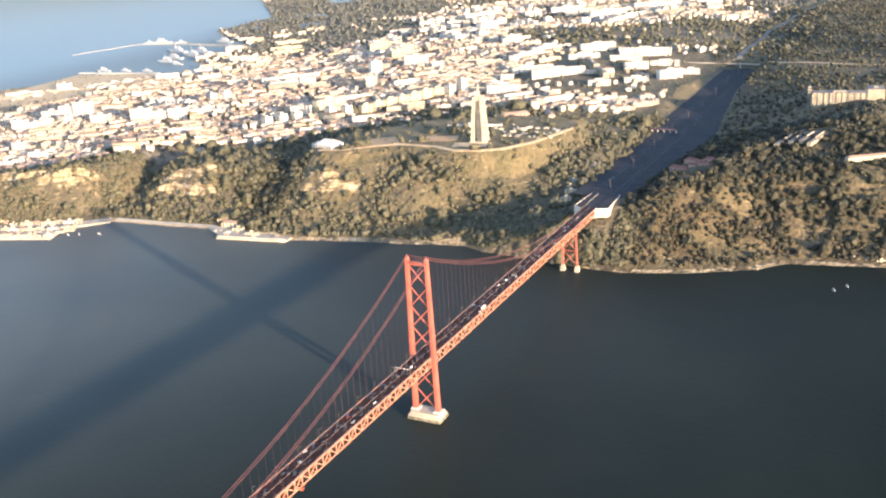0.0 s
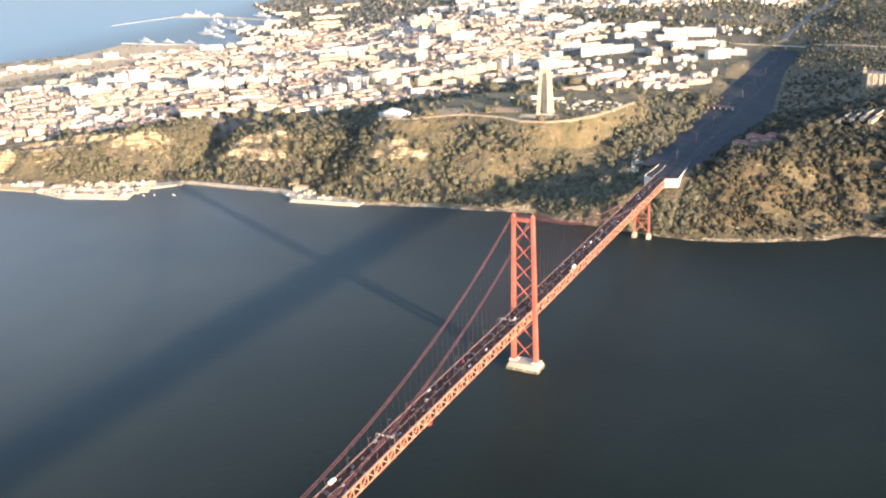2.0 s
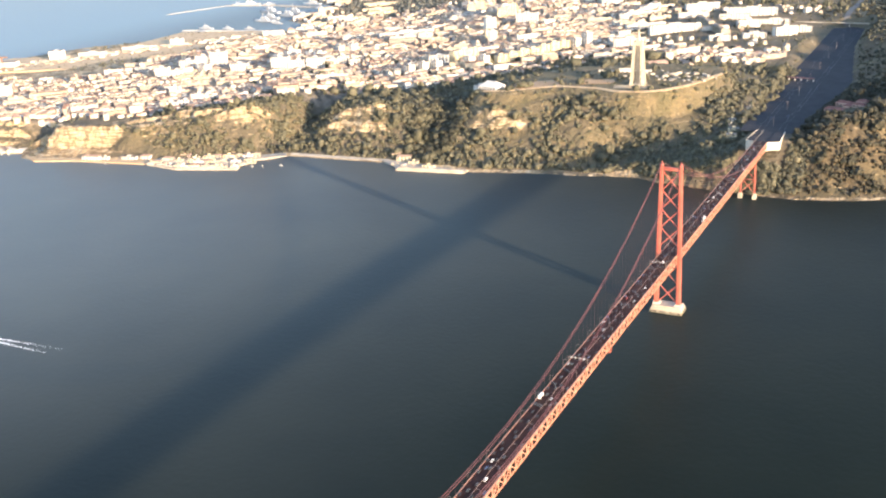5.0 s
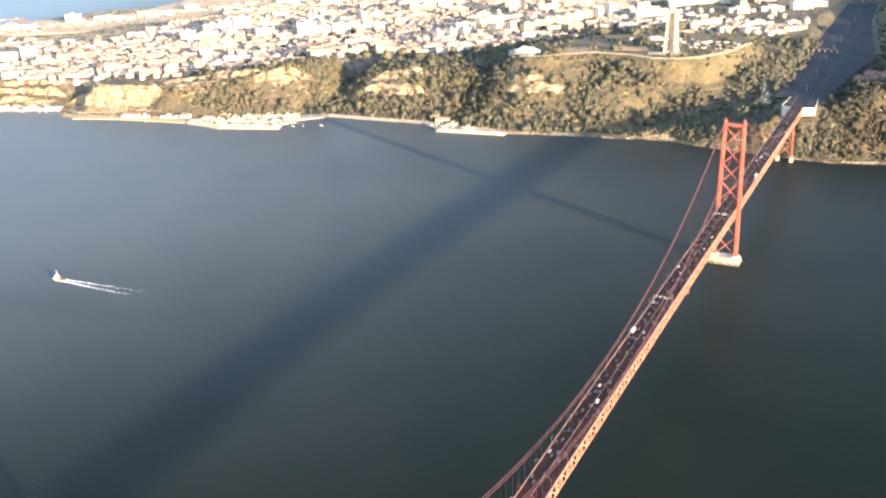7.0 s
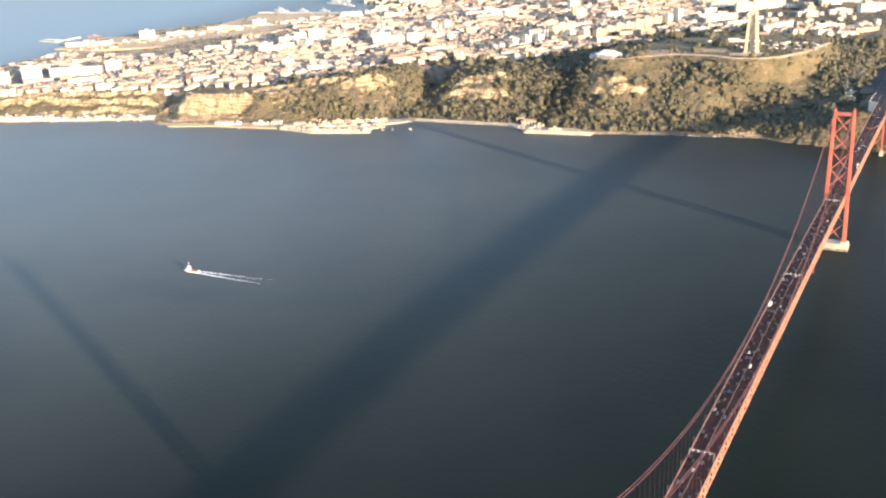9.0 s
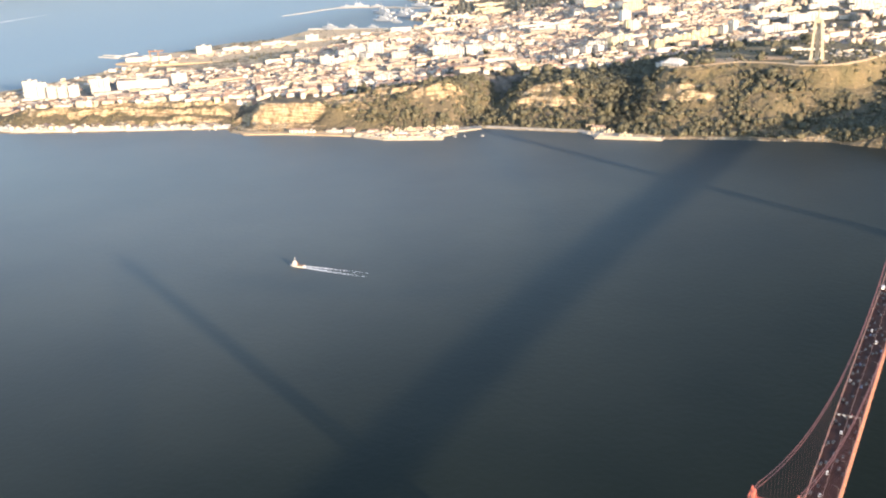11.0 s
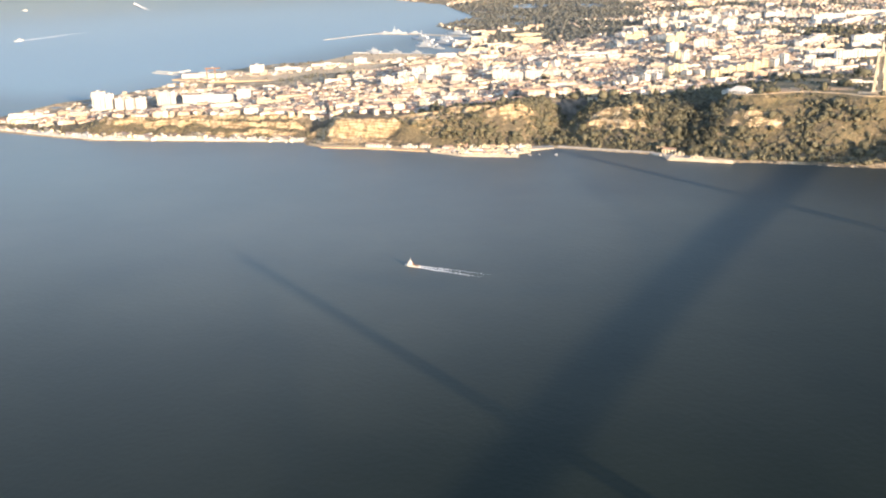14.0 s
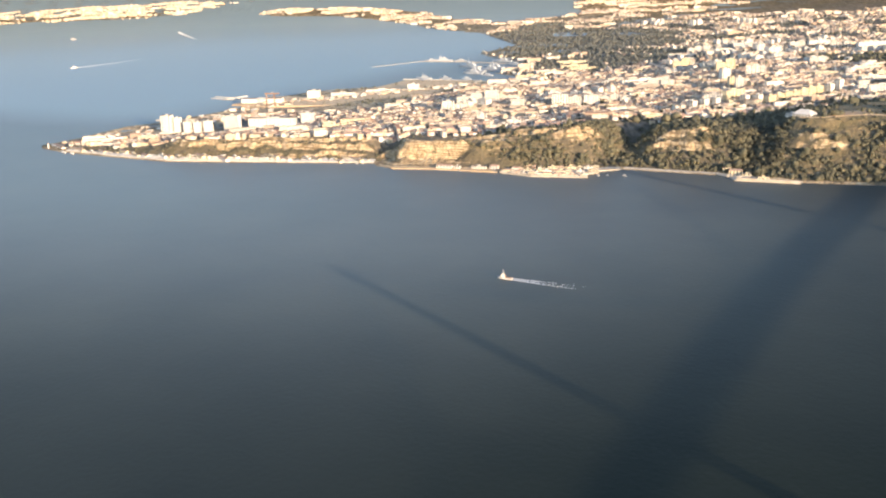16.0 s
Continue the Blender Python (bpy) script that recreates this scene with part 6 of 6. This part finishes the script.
# ---- trees ----
def crown(seed, rough, sides, leaves):
    """One crown: a lumpy uneven mass with loose sprays of leaves standing out of it."""
    r = random.Random(seed)
    bm = bmesh.new()
    bmesh.ops.create_icosphere(bm, subdivisions=sides, radius=1.0)
    for v in bm.verts:
        n = noise.noise(v.co * 1.7 + Vector((seed * 3.1, 0, 0))) + 0.5 * noise.noise(v.co * 4.0 + Vector((0, seed * 1.7, 0)))
        v.co *= 1.0 + rough * n
        v.co.z = v.co.z * 0.82 + 0.55
    vs = [tuple(v.co) for v in bm.verts]
    fs = [tuple(v.index for v in f.verts) for f in bm.faces]
    bm.free()
    for k in range(leaves):
        d = Vector((r.gauss(0, 1), r.gauss(0, 1), r.gauss(0.4, 0.8))).normalized()
        c = d * r.uniform(0.85, 1.2)
        c.z = c.z * 0.82 + 0.55
        u = Vector((r.gauss(0, 1), r.gauss(0, 1), r.gauss(0, 1))).normalized()
        w = u.cross(d).normalized()
        s = r.uniform(0.16, 0.36)
        n = len(vs)
        vs += [tuple(c + u * s), tuple(c + w * s), tuple(c - u * s + d * 0.1)]
        fs.append((n, n + 1, n + 2))
    return np.array(vs), np.array([f for f in fs])


def woods(name, xs, ys, sizes, templates, material, label, sink=0.12):
    r = np.random.default_rng(len(xs))
    z = ground_z(xs, ys)[0]
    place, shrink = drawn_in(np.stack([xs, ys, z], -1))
    allv, allf, n = [], [], 0
    pick = r.integers(0, len(templates), len(xs))
    turn = r.uniform(0, 6.28, len(xs))
    tall = r.uniform(0.7, 1.2, len(xs)) * np.where(r.random(len(xs)) < 0.2, 1.55, 1.0)
    for t, (tv, tf) in enumerate(templates):
        idx = np.nonzero(pick == t)[0]
        if not len(idx):
            continue
        c, s = np.cos(turn[idx])[:, None], np.sin(turn[idx])[:, None]
        k = (sizes[idx] * shrink[idx])[:, None]
        x = place[idx, 0][:, None] + k * (c * tv[:, 0] - s * tv[:, 1])
        y = place[idx, 1][:, None] + k * (s * tv[:, 0] + c * tv[:, 1])
        zz = place[idx, 2][:, None] + k * tall[idx][:, None] * (tv[:, 2] - sink)
        allv.append(np.stack([x, y, zz], -1).reshape(-1, 3))
        allf.append((tf[None] + (n + np.arange(len(idx))[:, None, None] * len(tv))).reshape(-1, 3))
        n += len(idx) * len(tv)
    v, f = np.concatenate(allv), np.concatenate(allf)
    me = bpy.data.meshes.new(name)
    me.vertices.add(len(v))
    me.vertices.foreach_set("co", v.reshape(-1))
    me.loops.add(f.size)
    me.loops.foreach_set("vertex_index", f.reshape(-1).astype(np.int32))
    me.polygons.add(len(f))
    me.polygons.foreach_set("loop_start", np.arange(0, f.size, 3))
    me.polygons.foreach_set("loop_total", np.full(len(f), 3))
    me.update(calc_edges=True)
    me.materials.append(material)
    return tagged(new(name, me), label, "trees", kind="stuff")


FULL = [crown(k, 1.0, 2, 50) for k in range(6)]
BUSH = [crown(10 + k, 0.8, 1, 24) for k in range(5)]
THIN = [crown(20 + k, 0.6, 1, 8) for k in range(5)]


def scatter(n, x0, x1, y0, y1, density, seed):
    r = np.random.default_rng(seed)
    x, y = r.uniform(x0, x1, n), r.uniform(y0, y1, n)
    z, f = ground_fields(x, y)
    d = ground_z(x, y)[1]
    p = density(x, y, f, d)
    ok = (r.random(n) < p) & (d > np.where((x > -215) & (x < 30), 6, 18)) & ~((x > -40) & (x < plaza_shade_edge(y) + 9) & (y > 560) & (y < 1915)) & ~((np.abs(x - np.interp(y, (1906, 2190, 2530, 2793, 3180), (-26, -34, -38, -16, 0))) < 13) & (y >= 1915)) & ~((x > -112) & (x < -40) & (y > 640) & (y < 960) & (r.random(n) < 0.45)) & ~((x > 228) & (x < 322) & (y > 898) & (y < 1022) & (r.random(n) < 0.75))
    return x[ok], y[ok], r


def hill_cover(x, y, f, d):
    p = np.clip(1.15 - 1.05 * f["dry"], 0.12, 1) * (1 - 0.9 * f["rock"]) * (1 - 0.88 * f["town"])
    p = p * np.clip(1.0 + 0.9 * waves(x, y, 150, 61), 0.15, 1)
    for x0, x1, d0, step in SCARPS:
        # trees are thinned below the scarps, to keep the rock in the camera's view
        p = p * (1 - 0.75 * ease((x - x0) / 20) * ease((x1 - x) / 20) * np.exp(-((d - d0 + 8) / 10) ** 2))
    p = p * (1 - 0.55 * bump(x, y, -200, 1080, 170, 190, 1.0))
    # grassy clearings on the slope under the hilltop
    p = p * (1 - 0.85 * np.minimum(1, bump(x, y, -495, 654, 80, 24, 1.2) + bump(x, y, -475, 602, 60, 15, 1.1) + bump(x, y, -300, 634, 32, 20, 1.1) + bump(x, y, -200, 728, 75, 34, 1.1)))
    p = np.maximum(p, ease(bump(x, y, -640, 590, 62, 110, 1.6) - 0.3))
    p = np.maximum(p, ease(bump(x, y, -90, 530, 130, 36, 1.7) - 0.3))
    p = p * (1 - ease(bump(x, y, -990, 712, 40, 62, 1.5) - 0.3)) * (1 - ease(bump(x, y, -845, 800, 66, 28, 1.5) - 0.3))
    p = p * (1 - 0.4 * ease(bump(x, y, -150, 632, 95, 42, 1.7) - 0.3))
    hilltop = plateau(x, y) > -4
    quay = (x < -930) & (d < 30)
    return np.where(hilltop, 0.04, np.where(quay, 0.3 * p, p))


x, y, r = scatter(3600, -215, 78, 480, 600, lambda x, y, f, d: np.where((np.abs(x) < 15) & (y > 555), 0, 0.8), 78)
woods("bank_trees", x, y, 1.5 + 1.9 * r.lognormal(0, 0.4, len(x)), BUSH, M["leaf"], "thick dark green bushes on the steep bank under the bridge")
x, y, r = scatter(40000, -1300, 40, 380, 1250, hill_cover, 71)
ravine = bump(x, y, -640, 600, 62, 120, 1.0) > 0.4
size = 3.0 + 2.4 * r.lognormal(0, 0.4, len(x))
# some of the ravine's trees take the dark pine colour, as its shade
deep = ravine & (r.random(len(x)) < 0.6)
woods("ravine_pines", x[deep], y[deep], size[deep], FULL, M["pine"], "tall trees crowding a ravine, darkened for its shade")
deep = ravine & ~deep
woods("ravine_trees", x[deep], y[deep], size[deep], FULL, M["leaf"], "tall grey-green trees crowding a ravine")
x, y = x[~ravine], y[~ravine]
half = r.random(len(x)) < 0.42
size = 1.2 + 2.4 * r.lognormal(0, 0.52, len(x))
woods("hillside_trees", x[half], y[half], size[half], FULL, M["leaf"], "dark green trees covering the river slopes")
woods("hillside_shrubs", x[~half], y[~half], size[~half] * 0.72, BUSH, M["leaf_dry"], "olive-brown shrubs and bushes on the river slopes")
x, y, r = scatter(10500, 45, 560, 480, 1080, lambda x, y, f, d: np.clip(1.1 - 0.9 * f["dry"], 0.1, 1) * np.clip(0.72 + 0.75 * waves(x, y, 110, 64), 0.18, 1) * (np.hypot(x - 112, (y - 808) / 1.4) > 46), 76)
front = (y < 700 + 60 * waves(x, y, 140, 66)) & (x > 60) & (r.random(len(x)) < 0.72)
woods("west_hill_scrub", x[front], y[front], 1.3 + 2.0 * r.lognormal(0, 0.45, front.sum()), BUSH, M["scrub"], "brown-green scrub on the western hill's river slope")
x, y = x[~front], y[~front]
size = 1.3 + 2.3 * r.lognormal(0, 0.5, len(x))
# the largest trees of the hill stand as things of their own
TRUNK = Shape().prism([(0.075 * math.cos(a), 0.075 * math.sin(a)) for a in np.linspace(0, 2 * math.pi, 8)[:-1]], -0.25, 0.75, 0.55)
for a in (0.4, 2.4, 4.6):
    TRUNK.beam((0, 0, 0.35), (0.42 * math.cos(a), 0.42 * math.sin(a), 0.85), 0.05, 0.05)
TRUNK = TRUNK.mesh("trunk", M["bark"])
CROWNS = []
for tv, tf in FULL:
    me = bpy.data.meshes.new("crown")
    me.from_pydata(tv.tolist(), [], tf.tolist())
    me.materials.append(M["pine"])
    CROWNS.append(me)
large = np.argsort(-size * (y < 900))[:60]
for k in large:
    s = float(size[k]) * 0.9
    b = thing("tree", "dark green pine with a broad uneven crown among scrub", "tree", (float(x[k]), float(y[k]), at_ground(x[k], y[k])), 47.0 * (k % 7), "large pines on the western hill")
    piece("trunk", TRUNK, b).matrix_basis = Matrix.Scale(s, 4)
    piece("crown", CROWNS[k % 6], b).matrix_basis = pose(0, 0, 0.22 * s) @ Matrix.Scale(s, 4)
rest = np.ones(len(x), bool)
rest[large] = False
x, y, size = x[rest], y[rest], size[rest]
woods("west_hill_trees", x, y, size, FULL, M["pine"], "dense dark green pines and bushes on the western hill")
x, y, r = scatter(6500, -2500, -1450, 130, 520, lambda x, y, f, d: (1 - 0.8 * f["town"]) * (1 - 0.7 * f["rock"]) * 0.24, 72)
woods("cliff_bushes", x, y, r.uniform(1.6, 3.6, len(x)), BUSH, M["leaf_dry"], "dusty bushes at the foot of the cliffs")
x, y, r = scatter(12000, -2500, -60, 400, 2300, lambda x, y, f, d: np.where(f["town"] > 0.5, 0.42, 0.36) * (plateau(x, y) < -4) * (y > 1100), 73)
woods("town_trees", x, y, r.uniform(2.2, 4.6, len(x)), THIN, M["leaf"], "dark trees between the town's houses")
x, y, r = scatter(19000, 40, 1100, 1000, 3600, lambda x, y, f, d: np.where(y < 1500, 0.72, np.clip(0.75 + 0.7 * waves(x, y, 300, 62), 0.08, 1)) * (np.hypot((x - 302) / 1.7, y - 1240) > 50) * (to_line(x, y, np.array([(52, 1868), (135, 1790), (240, 1768), (357, 1752), (520, 1740)], float)) > 13), 74)
pale = r.random(len(x)) < 0.45
woods("west_bushes", x[pale], y[pale], r.uniform(2.2, 4.4, pale.sum()), THIN, M["leaf"], "grey-green trees among the woods beside the motorway")
x, y = x[~pale], y[~pale]
woods("west_woods", x, y, r.uniform(2.4, 5.2, len(x)), THIN, M["pine"], "dark green woods beside the motorway")
x, y, r = scatter(20000, -3300, 100, 2050, 6000, lambda x, y, f, d: np.maximum(1 - f["town"], 0.22) * np.clip(0.8 + 0.6 * waves(x, y, 400, 63), 0.1, 1), 75)
x2, y2, r2 = scatter(900, -95, 60, 1950, 3200, lambda x, y, f, d: np.clip(0.75 + 0.7 * waves(x, y, 120, 67), 0.1, 1), 79)
woods("motorway_woods", x2, y2, r2.uniform(2.6, 5.0, len(x2)), THIN, M["pine"], "dark green woods along the narrowed motorway")
near = (x > -900) & (y < 3400)
woods("park_woods", x[near], y[near], r.uniform(4.5, 8.0, near.sum()), THIN, M["leaf"], "dark green woods behind the white slab blocks")
x, y = x[~near], y[~near]
woods("far_woods", x, y, r.uniform(5.0, 9.0, len(x)), THIN, M["leaf_hazed"], "distant woods between the towns, paled by painted haze")

# bring the place to the world's scale
for ob in list(scene.objects):
    if ob.parent is None and ob.type in {"MESH", "EMPTY"}:
        ob.matrix_basis = Matrix.Scale(SCALE, 4) @ ob.matrix_basis
